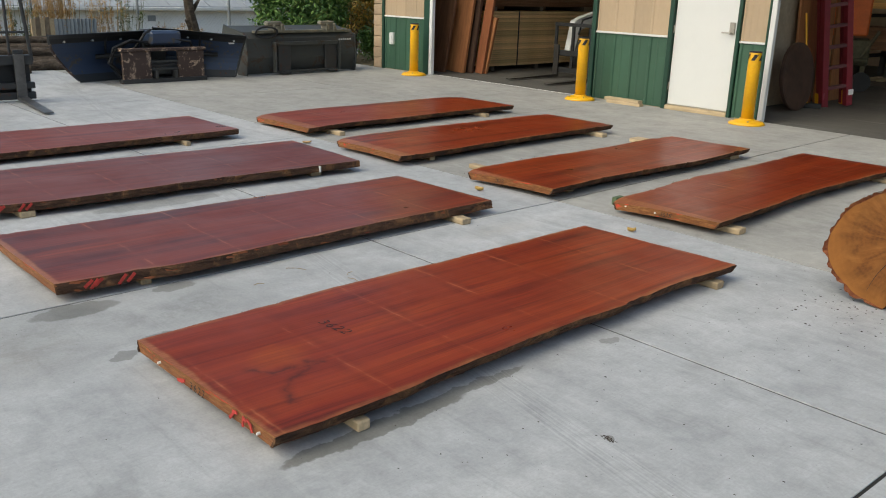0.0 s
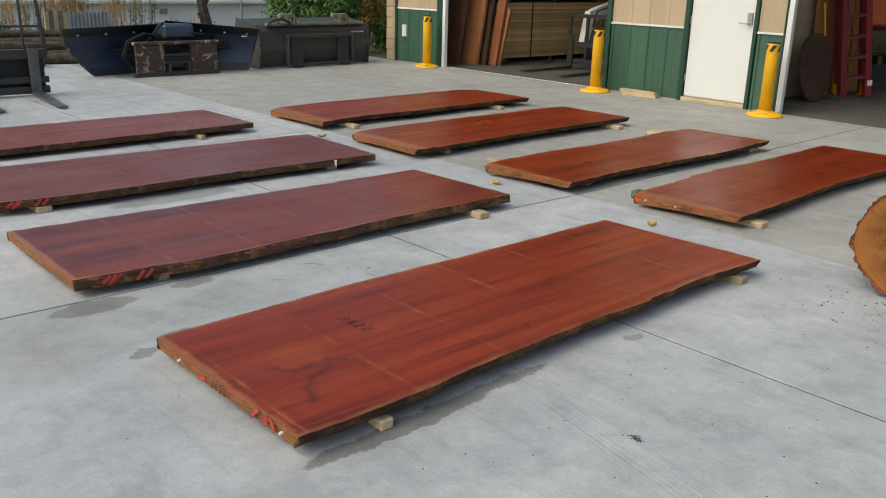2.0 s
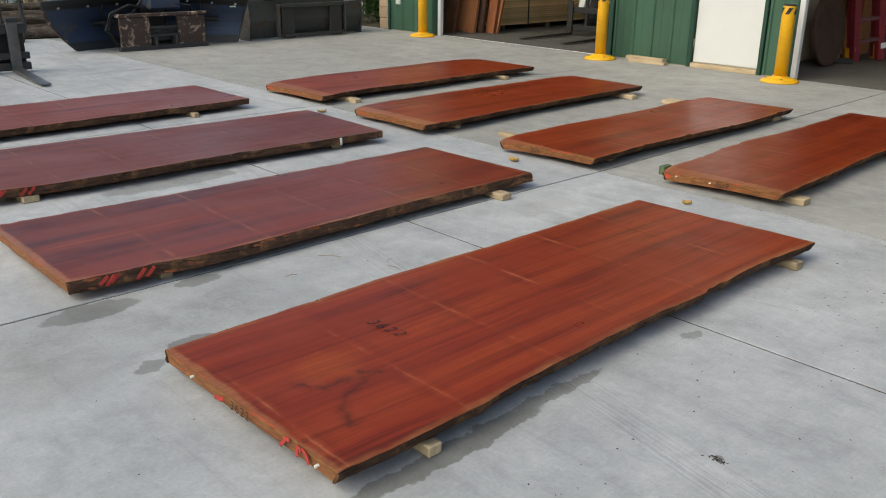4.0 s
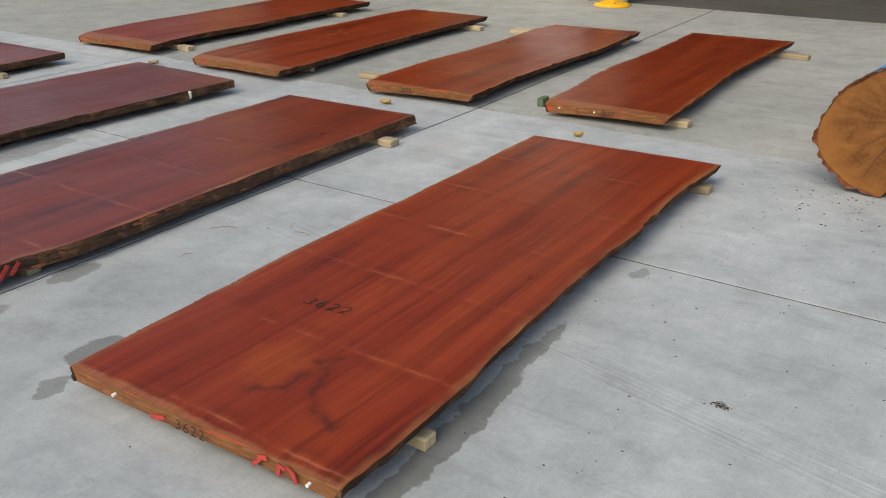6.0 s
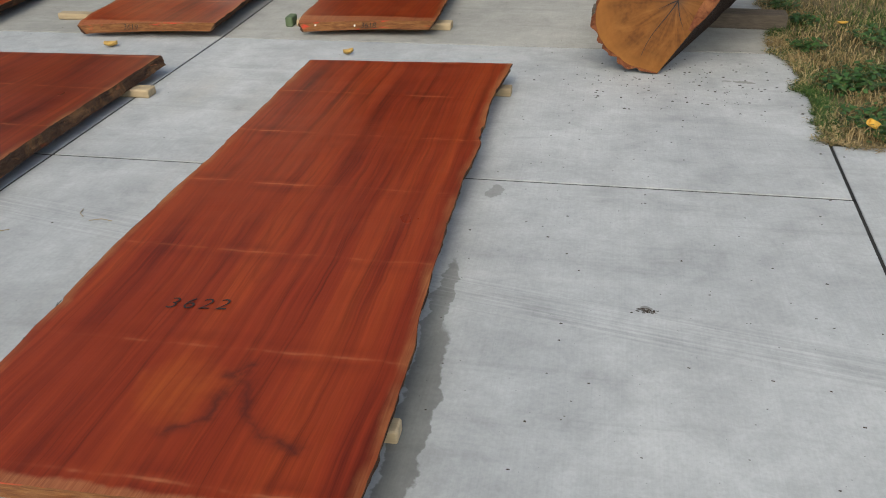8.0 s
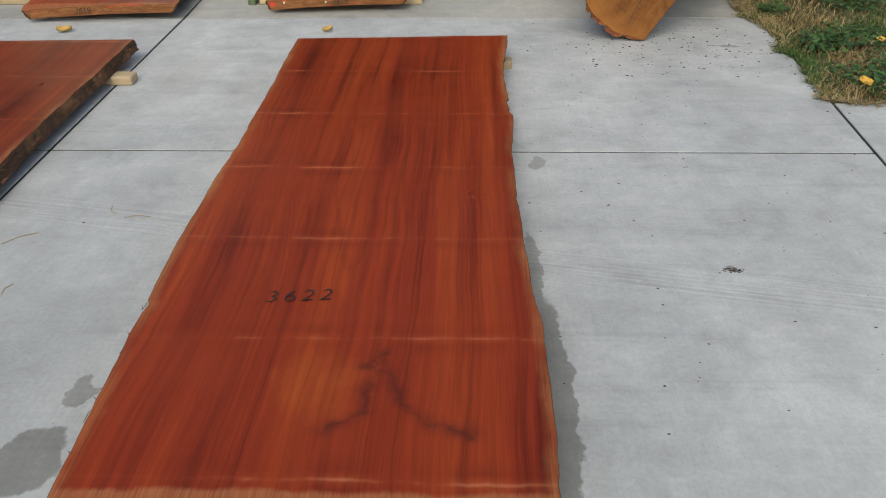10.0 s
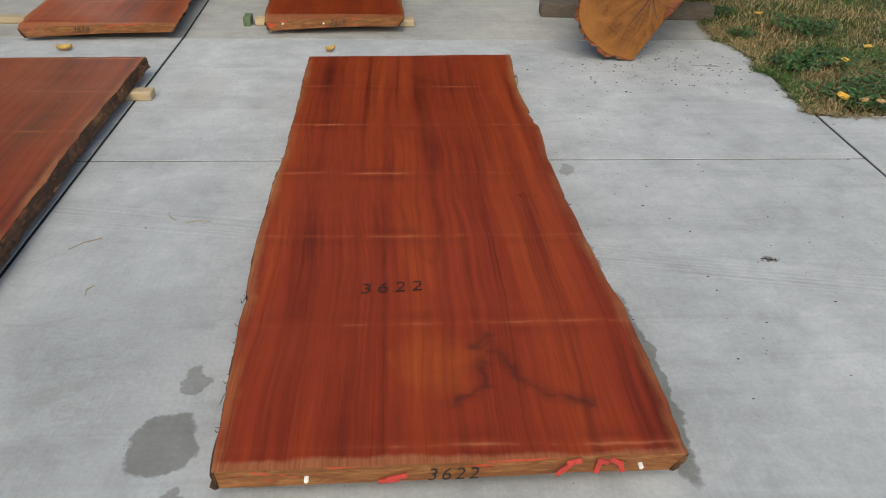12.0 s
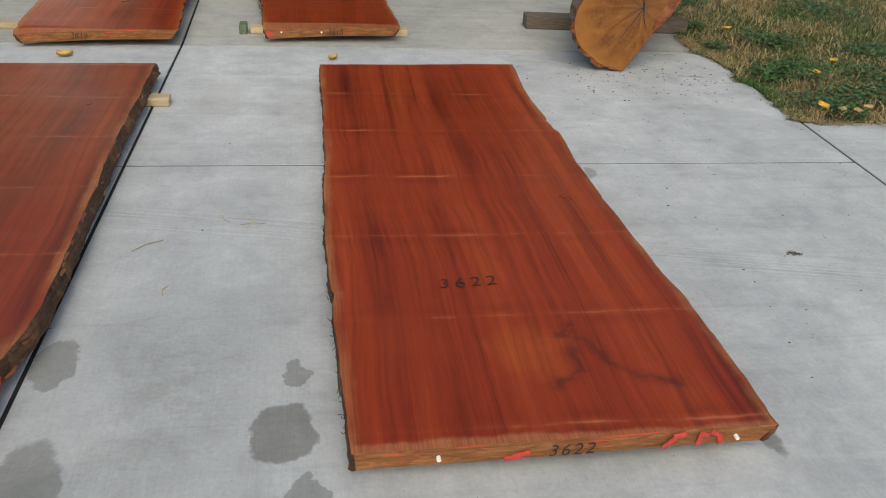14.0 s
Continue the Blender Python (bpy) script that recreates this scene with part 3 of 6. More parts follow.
    part("body", body, [mat, M_END], top)
    for side in (0, 1):
        bm, rl = edges[side], rail[side]
        for a, b in zip(rl, rl[1:]):
            for q in range(len(a)):
                bm.faces.new((a[q], a[(q + 1) % len(a)], b[(q + 1) % len(a)], b[q]))
        bm.faces.new(rl[0])
        bm.faces.new(rl[-1][::-1])
        part("live_edge", bm, M_EDGE, top, "dark ragged bark edge")
    return top


RED_LABEL = "long red-brown live-edge wood slab lying on short timber blocks"
slab_a = slab([(3.143, -2.659), (3.511, -2.673), (4.259, -2.692), (5.065, -2.673), (6.185, -2.674)],
              [(3.164, -1.587), (3.736, -1.585), (3.915, -1.603), (4.692, -1.628), (5.201, -1.615), (5.660, -1.636), (6.228, -1.598)],
              1.0, M_SLAB_A, "red-brown live-edge wood slab marked 3622 on its face", (0.0, -0.024))
slab_b = slab([(3.105, -4.636), (4.409, -4.582), (6.127, -4.552)], [(3.111, -3.575), (3.593, -3.531), (3.841, -3.503), (5.140, -3.527), (6.165, -3.520)],
              8.0, M_SLAB, "dark red live-edge wood slab with red paint marks", (0.0, 0.022), 0.009)
slab_c = slab([(3.181, -6.488), (5.818, -6.376), (6.291, -6.355)], [(3.185, -5.366), (3.793, -5.281), (4.777, -5.281), (6.247, -5.218)],
              15.0, M_SLAB, "dark red live-edge wood slab with a white mark on its edge", (0.0, 0.008), 0.008)
slab_d = slab([(3.193, -8.263), (5.155, -8.255), (6.169, -8.286)], [(3.197, -7.143), (4.808, -7.179), (6.191, -7.213)], 22.0, M_SLAB, RED_LABEL, (0.0, 0.0), 0.008)
slab_e = slab([(6.822, -7.933), (7.574, -8.057), (8.312, -8.050), (9.404, -8.088), (9.852, -8.059), (10.091, -7.958)], [(6.826, -6.870), (7.485, -6.971), (8.182, -6.952), (9.178, -7.010), (10.117, -6.995)],
              29.0, M_SLAB_WARM, RED_LABEL, (-0.02, -0.03), 0.009, 0.02)
slab_f = slab([(6.710, -6.199), (7.225, -6.252), (7.822, -6.277), (8.727, -6.264), (9.634, -6.268), (9.901, -6.223)], [(6.670, -5.159), (7.052, -5.146), (7.482, -5.186), (8.893, -5.239), (9.904, -5.233)],
              36.0, M_SLAB_WARM, RED_LABEL, (-0.02, -0.035), 0.009, 0.022)
slab_g = slab([(6.768, -4.387), (7.120, -4.409), (7.676, -4.425), (8.340, -4.385), (8.950, -4.405), (9.509, -4.432), (9.823, -4.386)], [(6.821, -3.488), (7.267, -3.511), (7.623, -3.525), (8.239, -3.494), (8.960, -3.470), (9.876, -3.508)],
              43.0, M_SLAB_WARM, "red-brown live-edge wood slab marked 3619 on its end", (-0.03, -0.035), 0.010, 0.024)
slab_h = slab([(6.938, -2.998), (7.428, -3.026), (8.135, -3.083), (8.632, -3.065), (9.256, -3.059), (10.111, -3.074)], [(6.992, -2.154), (7.645, -2.178), (8.473, -2.221), (9.415, -2.195), (10.144, -2.146)],
              50.0, M_SLAB_WARM, "red-brown live-edge wood slab marked 3618 on its end", (-0.015, -0.03), 0.010, 0.02)


def bearer(x0, x1, y, w=0.085, h=0.062, label="short pale timber block under a slab", rot=0.0, mat=None):
    bm = boxed(-(x1 - x0) / 2, -w / 2, 0, (x1 - x0) / 2, w / 2, h, 0.005)
    ob = part("timber_block", bm, mat or M_PINE, None, "", pose((x0 + x1) / 2, y, 0, 0, 0, rot))
    return tagged(ob, label, "wood block", "blocks under the slabs")


M_GREENED = plain("green_stained_end", (0.10, 0.14, 0.07), 0.8, 0, 0.3, 20)
M_GREYWOOD = plain("grey_timber", (0.115, 0.092, 0.072), 0.8, 0, 0.3, 5, 0.2, 0.3, (3, 20, 20))
for x0, x1, y, w in ((-2.55, -1.575, 3.533, 0.058), (-2.52, -1.581, 6.043, 0.07), (-4.60, -3.564, 3.581, 0.06), (-4.45, -3.409, 5.817, 0.085), (-6.50, -5.294, 3.520, 0.10), (-6.40, -5.286, 5.842, 0.10),
                     (-8.60, -7.159, 3.598, 0.09), (-8.50, -7.109, 5.582, 0.05), (-8.10, -6.784, 7.198, 0.08), (-8.10, -6.910, 9.539, 0.07), (-6.20, -5.230, 7.120, 0.06), (-6.20, -5.124, 9.616, 0.09),
                     (-4.78, -3.612, 7.190, 0.07), (-4.80, -3.567, 9.710, 0.16), (-3.09, -2.087, 7.195, 0.095), (-2.90, -1.944, 9.873, 0.10)):
    bearer(x0, x1, y, w, SLAB_TOP - SLAB_THICK - 0.003)
cap = part("timber_offcut", boxed(-0.024, -0.05, 0, 0.024, 0.05, 0.062, 0.006), M_GREENED, None, "", pose(-3.134, 7.18, 0))
tagged(cap, "green-stained timber offcut at the end of a block", "wood block")


# ---- half log on a beam ----
M_LOGEND = Mat("log_end_grain", 0.65, 0, 0.3)
_v = M_LOGEND.coords("Object")
_s = M_LOGEND.xyz(_v)
_d = M_LOGEND.n("ShaderNodeVectorMath", operation="LENGTH")
M_LOGEND.put(_d.inputs[0], M_LOGEND.vadd(M_LOGEND.vadd(_v, (-0.065, 0, -0.385)), (1.0, 0.0, 1.0), "MULTIPLY"))
_w = M_LOGEND.math("ADD", _d.outputs["Value"], M_LOGEND.math("MULTIPLY", M_LOGEND.noise(_v, 4, 4, 0.6), 0.06))
_ring = M_LOGEND.math("MULTIPLY_ADD", M_LOGEND.math("SINE", M_LOGEND.math("MULTIPLY", _w, 230.0)), 0.5, 0.5)
_q = M_LOGEND.vadd(_v, (-0.065, 0, -0.385))
_qs = M_LOGEND.xyz(_q)
_ang = M_LOGEND.math("ARCTAN2", _qs[2], _qs[0])
_cmb = M_LOGEND.n("ShaderNodeCombineXYZ")
M_LOGEND.put(_cmb.inputs[0], M_LOGEND.math("MULTIPLY", _ang, 2.4))
M_LOGEND.put(_cmb.inputs[1], M_LOGEND.math("MULTIPLY", _d.outputs["Value"], 3.5))
_ray = M_LOGEND.noise(_cmb.outputs[0], 1.6, 6, 0.68, 0.4)
_f = M_LOGEND.noise(M_LOGEND.coords("Object", (6, 6, 6)), 1.0, 7, 0.7, 0.5)
_c = M_LOGEND.ramp(_ray, [(0.30, (0.085, 0.027, 0.005)), (0.50, (0.175, 0.064, 0.012)), (0.72, (0.27, 0.115, 0.026))])
_c = M_LOGEND.mix(0.5, _c, M_LOGEND.ramp(_f, [(0.3, 0.24), (0.7, 0.66)]), "OVERLAY")
_c = M_LOGEND.mix(M_LOGEND.math("MULTIPLY", _ring, 0.16), _c, (0.24, 0.085, 0.018))
_c = M_LOGEND.mix(M_LOGEND.ramp(_d.outputs["Value"], [(0.01, 0.7), (0.05, 0.2), (0.13, 0.0)]), _c, (0.10, 0.055, 0.032))
_c = M_LOGEND.mix(M_LOGEND.ramp(_w, [(0.32, 0.0), (0.42, 0.5)]), _c, (0.36, 0.145, 0.030))
M_LOGEND.base(_c)
M_LOGEND.bump(_f, 0.25, 0.01)
M_LOGEND = M_LOGEND.m
M_BARK = bark_material("log_bark", (0.055, 0.035, 0.026), (0.17, 0.125, 0.10), (0.26, 0.20, 0.165), 0.5)
M_BARK_RED = bark_material("log_inner_bark", (0.10, 0.030, 0.016), (0.25, 0.085, 0.035), (0.42, 0.18, 0.07), 0.5)
# sawn underside: its shade is put into the near-black wood colour
M_LOGCUT_SHADED = bark_material("log_sawn_side_shaded", (0.018, 0.009, 0.006), (0.045, 0.022, 0.013), (0.075, 0.035, 0.018), 0.5)
M_BLUE = plain("blue_spray_paint", (0.05, 0.24, 0.55), 0.7, 0, 0.3, 20)


def log_outline():
    """Outline of the cut end, x across and z up from the point that it stands on: a round with a sawn flat from lower left to upper right."""
    pts = []
    n = 84
    for i in range(n + 1):
        deg = 246 - i * (246 - 36) / n
        a = radians(deg)
        r = 0.365 - 0.045 * math.cos(2 * (a - radians(122))) - 0.045 * min(1.0, max(0.0, (deg - 190) / 35)) + 0.007 * fbm(i * 0.12, 5.0)
        pts.append((0.05 + r * math.cos(a), 0.34 + r * math.sin(a)))
    return [(0.0, 0.006)] + pts


def half_log():
    """Round bark side and one sawn flat; it stands on its lower edge and a beam, and swells towards the back."""
    out = log_outline()
    n = len(out)
    log = thing("half_log", "half log with an orange cut face and thick rough bark", "log", pose(-0.857, 6.445, 0.0))
    length, rows = 1.12, 56

    def at(x, z, y, s=1.0):
        g = 1.0 + 0.16 * y / length
        u = (x - 0.055) / 0.37
        return Vector((0.055 + (x - 0.055) * s + (0.42 + 0.10 * u) * y, y, max(0.004, 0.375 * g + (z - 0.375) * s * g) + 0.045 * y))

    bark = bmesh.new()
    rr = []
    for j in range(rows + 1):
        y = length * j / rows
        ring = []
        for i, (x, z) in enumerate(out):
            ridge = abs(fbm(i * 0.17, y * 2.4, 3.0))
            s = min(1.10, 1.04 + (0.13 + 0.2 * min(1, y * 6)) * (0.22 - ridge) + 0.05 * fbm(i * 0.3, y * 14, 7) * min(1, y * 8 + 0.25))
            s = max(1.012, s)
            if i in (0, n - 1):
                s = 1.015
            p = at(x, z, y, s)
            if j == 0:
                p.y -= 0.004 + 0.006 * fbm(i * 0.8, 1)
            ring.append(bark.verts.new(p))
        rr.append(ring)
    for a, b in zip(rr, rr[1:]):
        for i in range(n - 1):
            bark.faces.new((a[i], a[i + 1], b[i + 1], b[i]))
    inner = [bark.verts.new(at(x, z, 0.012, 0.985)) for x, z in out]
    for i in range(n - 1):
        bark.faces.new((rr[0][i], inner[i], inner[i + 1], rr[0][i + 1])).material_index = 1
    mark = bmesh.new()
    for j in range(4, 22):
        for i in range(30, 62):
            if ((i - 47) / 12) ** 2 + ((j - 12) / 7) ** 2 + 0.35 * fbm(i * 0.3, j * 0.4, 11.0) < 0.8:
                quad = [rr[j][i].co, rr[j][i + 1].co, rr[j + 1][i + 1].co, rr[j + 1][i].co]
                mark.faces.new([mark.verts.new(c + Vector((-0.001, -0.001, 0.003))) for c in quad])
    part("bark", bark, [M_BARK, M_BARK_RED], log, "thick grey-brown furrowed bark")
    bmesh.ops.remove_doubles(mark, verts=mark.verts, dist=0.0004)
    part("paint_mark", mark, M_BLUE, log, "blue sprayed paint mark on the bark")
    core = bmesh.new()
    f = [core.verts.new(at(x, z, 0.003 * fbm(x * 5, z * 5))) for x, z in out]
    g = [core.verts.new(at(x, z, length)) for x, z in out]
    for ring, yy in ((f, 0.0), (g, length)):
        c = core.verts.new(at(0.06, 0.40, yy))
        for i in range(n):
            core.faces.new((ring[i], ring[(i + 1) % n], c))
    for i in range(n):
        fc = core.faces.new((f[i], g[i], g[(i + 1) % n], f[(i + 1) % n]))
        fc.material_index = 1 if i == n - 1 else 0
    part("core", core, [M_LOGEND, M_LOGCUT_SHADED], log, "orange end grain round a dark pith")
    # radial cracks from the pith
    for k, (a0, ln) in enumerate(((101, 0.30), (88, 0.14), (240, 0.34), (283, 0.15), (203, 0.10))):
        bm = bmesh.new()
        p = Vector((0.065, -0.003, 0.385))
        ang, w = radians(a0), 0.0045
        steps = 9
        left, right = [], []
        for i in range(steps + 1):
            u = i / steps
            ang2 = ang + 0.045 * math.sin(u * 5 + k)
            d = Vector((math.cos(ang2), 0, math.sin(ang2)))
            q = p + d * ln * u
            s = Vector((-d.z, 0, d.x)) * w * (1 - u) * 0.5 + Vector((-d.z, 0, d.x)) * 0.0006
            left.append(bm.verts.new(q + s))
            right.append(bm.verts.new(q - s))
        for i in range(steps):
            bm.faces.new((left[i], left[i + 1], right[i + 1], right[i]))
        part("crack", bm, M_INK, log, "dark radial crack")
    # torn strip along the sawn flat
    bm = bmesh.new()
    a, b = Vector((0.14, -0.003, 0.235)), Vector((0.315, -0.003, 0.515))
    prev = None
    for i in range(15):
        u = i / 14
        c = a.lerp(b, u)
        w = 0.028 * (0.35 + math.sin(math.pi * u)) * (1 + 0.5 * fbm(u * 14, 2))
        n1 = Vector((-0.85, 0, 0.53)) * w
        row = (bm.verts.new(c + n1), bm.verts.new(c + Vector((0, -0.012 * abs(fbm(u * 20, 4)) - 0.002, 0))), bm.verts.new(c - n1 * 0.7))
        if prev:
            bm.faces.new((prev[0], row[0], row[1], prev[1]))
            bm.faces.new((prev[1], row[1], row[2], prev[2]))
        prev = row
    part("torn_strip", bm, M_BARK_RED, log, "ragged reddish torn strip")
    return log


log = half_log()
beam = part("timber_beam", boxed(-0.56, -0.07, 0, 0.60, 0.07, 0.09, 0.006), M_GREYWOOD, None, "", pose(-0.671, 7.446, 0, 0, 0, -3))
tagged(beam, "weathered grey timber beam under the half log", "wood beam")


# ---- workshop building ----
WORKSHOP_X = -0.075
yard_things = set(bpy.data.objects)
FACE = 12.40
M_GREEN = plain("green_metal_siding", (0.042, 0.100, 0.062), 0.42, 0, 0.12, 2, fine=0.08)
M_GREEN_TRIM = plain("dark_green_trim", (0.012, 0.050, 0.030), 0.4, 0, 0.1, 2)
M_TAN = plain("tan_metal_siding", (0.44, 0.33, 0.215), 0.45, 0, 0.05, 2, fine=0.08)
M_WHITE = plain("white_paint", (0.67, 0.67, 0.65), 0.45, 0, 0.015, 3, fine=0.05)
M_YELLOW = plain("yellow_plastic", (0.80, 0.42, 0.010), 0.4, 0, 0.08, 5)
M_BLACK = plain("black_rubber", (0.015, 0.015, 0.016), 0.6, 0, 0.2)
M_STEEL = plain("brushed_steel", (0.45, 0.42, 0.37), 0.35, 0.9, 0.1)
# pale tone picked so the inner walls bounce more daylight
M_INNER = plain("bare_sheathing", (0.42, 0.34, 0.24), 0.85, 0, 0.2, 2)
M_BLOCKWALL = plain("tan_masonry", (0.40, 0.29, 0.19), 0.9, 0, 0.2, 7, 0.5)
M_ROOF = plain("grey_metal_roof", (0.20, 0.205, 0.21), 0.5, 0.2, 0.1, 1)


def siding_profile(w, green):
    """Outline of one metal sheet seen from above: flat, with a raised rib at its edge and faint minor ribs."""
    r = 0.016 if green else 0.009
    if green:
        front = [(0, -0.004), (0.012, -0.004 - r), (0.042, -0.004 - r), (0.054, -0.004), (w * 0.45, -0.004), (w * 0.47, -0.008), (w * 0.53, -0.008), (w * 0.55, -0.004), (w, -0.004)]
    else:
        front = [(0, -0.004), (0.010, -0.004 - r), (0.034, -0.004 - r), (0.044, -0.004)]
        for u in (0.34, 0.56, 0.78):
            front += [(w * u - 0.014, -0.004), (w * u - 0.008, -0.0062), (w * u + 0.008, -0.0062), (w * u + 0.014, -0.004)]
        front += [(w, -0.004)]
    return front + [(w, -0.001), (0, -0.001)]


def facade_wall(name, x0, x1, n, top=4.6, z0=0.0):
    core = part(name, boxed(x0, FACE, z0, x1, FACE + 0.16, top), M_INNER)
    tagged(core, "workshop wall with green metal wainscot below tan metal siding", "wall", kind="structure")
    w = (x1 - x0) / n
    for green, a, b, mt in ((True, 0.012, 0.975, M_GREEN), (False, 1.005, top, M_TAN)):
        bm = bmesh.new()
        prism(bm, siding_profile(w - 0.001, green), a, b)
        me = mesh_of(bm, "siding_sheet", mt)
        for i in range(n):
            piece("siding_sheet", me, core, Matrix.Translation((x0 + w * i, FACE, 0)))
    part("wainscot_trim", boxed(x0, FACE - 0.034, 0.976, x1, FACE - 0.001, 1.004, 0.003), M_WHITE, core, "thin pale strip between the two sidings")
    return core


facade_wall("wall_1", -12.50, -11.34, 4)
facade_wall("wall_2", -7.42, -6.17, 4)
facade_wall("wall_3", -5.08, -4.72, 1)
trim = thing("trim", "dark green and white metal trim round the wall openings", "trim", kind="structure")
for x0, x1, mt in ((-12.56, -12.503, M_GREEN_TRIM), (-11.337, -11.185, M_GREEN_TRIM), (-11.182, -11.105, M_WHITE), (-7.50, -7.423, M_GREEN_TRIM),
                   (-6.167, -6.10, M_GREEN_TRIM), (-5.135, -5.083, M_GREEN_TRIM), (-4.717, -4.688, M_GREEN_TRIM), (-4.685, -4.615, M_WHITE)):
    part("corner_trim", boxed(x0, FACE - 0.045, 0.0, x1, FACE + 0.03, 4.0, 0.006), mt, trim)
# wall over the openings and the rest of the shell
# walls 8, 12 and 13 leave an unseen gap, added to let daylight in
for nm, b in (("wall_4", (-11.34, FACE, 4.0, -4.5, FACE + 0.16, 4.6)), ("wall_5", (-4.5, FACE, 4.0, 0.4, FACE + 0.16, 4.6)), ("wall_6", (0.4, FACE, 0, 4.0, FACE + 0.16, 4.6)),
              ("wall_7", (-12.56, FACE + 0.165, -0.1, -12.4, 24.0, 4.6)), ("wall_8", (3.84, FACE + 0.165, -0.1, 4.0, 13.6, 4.6)), ("wall_12", (3.84, 22.4, -0.1, 4.0, 24.0, 4.6)),
              ("wall_13", (3.84, 13.6, 4.0, 4.0, 22.4, 4.6)), ("wall_9", (-12.56, 24.0, -0.1, 4.0, 24.16, 4.6))):
    tagged(part(nm, boxed(*b), M_TAN if nm in ("wall_4", "wall_5", "wall_6") else M_INNER), "plain workshop wall of metal siding", "wall", kind="structure")
tagged(part("wall_10", boxed(-5.55, 13.6, 0.0, -5.43, 15.85, 3.3), M_INNER), "bare wooden partition inside the workshop", "wall", kind="structure")
# unseen ceiling, made white as a reflector for the dim bays
tagged(part("ceiling", boxed(-12.7, FACE - 0.3, 4.602, 4.2, 24.4, 4.8), M_WHITE), "unseen white ceiling added to bounce light into the workshop", "ceiling", kind="structure")
tagged(part("floor", boxed(-12.4, 12.425, -0.12, 3.84, 24.0, 0.001), M_CONC_IN_SHADED), "concrete workshop floor with the bay shade put into its dark colour", "floor", kind="structure")
tagged(part("threshold_strip", boxed(-11.1, 12.43, 0.001, -7.5, 12.455, 0.006), M_WHITE), "thin pale strip across the doorway floor", "threshold", kind="structure")

# masonry pier at the far corner
pier = thing("pier", "tan split-face block pier at the workshop corner", "pier", kind="structure")
bm = bmesh.new()
box(bm, -0.13, 0, 0, 0.13, 0.26, 0.195, 0.012)
block_me = mesh_of(bm, "block", M_BLOCKWALL)
for i in range(16):
    piece("block", block_me, pier, pose(-12.72 + random.uniform(-0.006, 0.006), FACE - 0.02 + random.uniform(-0.006, 0.006), i * 0.2, 0, 0, random.uniform(-1, 1)))

# entrance door
door = thing("door_1", "closed white steel entrance door with a lever lock", "door", Matrix.Translation((-5.615, FACE, 0)), kind="structure")
part("door_leaf", boxed(-0.472, 0.005, 0.075, 0.472, 0.05, 2.12, 0.004), M_WHITE, door)
part("sill", boxed(-0.48, -0.05, 0.0, 0.478, 0.1, 0.06, 0.004), M_PINE, door, "pale wooden sill under the door")
part("sweep", boxed(-0.472, -0.004, 0.063, 0.472, 0.05, 0.075, 0), M_STEEL, door)
part("door_head", boxed(-0.485, -0.04, 2.125, 0.48, 0.16, 2.2, 0.004), M_GREEN_TRIM, door)
tagged(part("wall_11", boxed(-6.17, FACE, 2.203, -5.08, FACE + 0.16, 4.6), M_TAN), "tan metal siding above the entrance door", "wall", kind="structure")
part("lock_plate", boxed(0.365, -0.02, 1.075, 0.44, 0.004, 1.23, 0.006), M_STEEL, door, "bronze keypad lock")
bm = bmesh.new()
rod(bm, (0.40, -0.02, 1.10), (0.40, -0.062, 1.10), 0.014)
rod(bm, (0.405, -0.055, 1.10), (0.28, -0.055, 1.095), 0.010)
part("door_handle", bm, M_STEEL, door, "steel lever handle")
for z in (0.32, 1.1, 1.88):
    bm = bmesh.new()
    rod(bm, (-0.476, -0.008, z - 0.05), (-0.476, -0.008, z + 0.05), 0.009)
    part("hinge", bm, M_STEEL, door)
outlet = thing("outlet_box", "white weatherproof outlet box on the green wainscot", "outlet box", Matrix.Translation((-12.26, FACE - 0.008, 0.58)))
part("cover", boxed(-0.06, -0.05, -0.11, 0.06, 0, 0.11, 0.01), M_WHITE, outlet)
part("flap", boxed(-0.035, -0.06, -0.08, 0.035, -0.05, 0.08, 0.004), M_WHITE, outlet)
boards = [tagged(part("loose_board", boxed(-0.29, -0.05, 0, 0.29, 0.05, 0.04, 0.003), M_PINE, None, "", pose(-6.68, 12.22, 0, 0, 0, 1)), "short offcut board lying beside the wall", "board", "offcuts by the wall"),
          tagged(part("loose_board", boxed(-0.31, -0.05, 0, 0.31, 0.05, 0.04, 0.003), M_PINE, None, "", pose(-6.72, 12.23, 0.041, 0, 0, -2)), "short offcut board lying on another board", "board", "offcuts by the wall")]


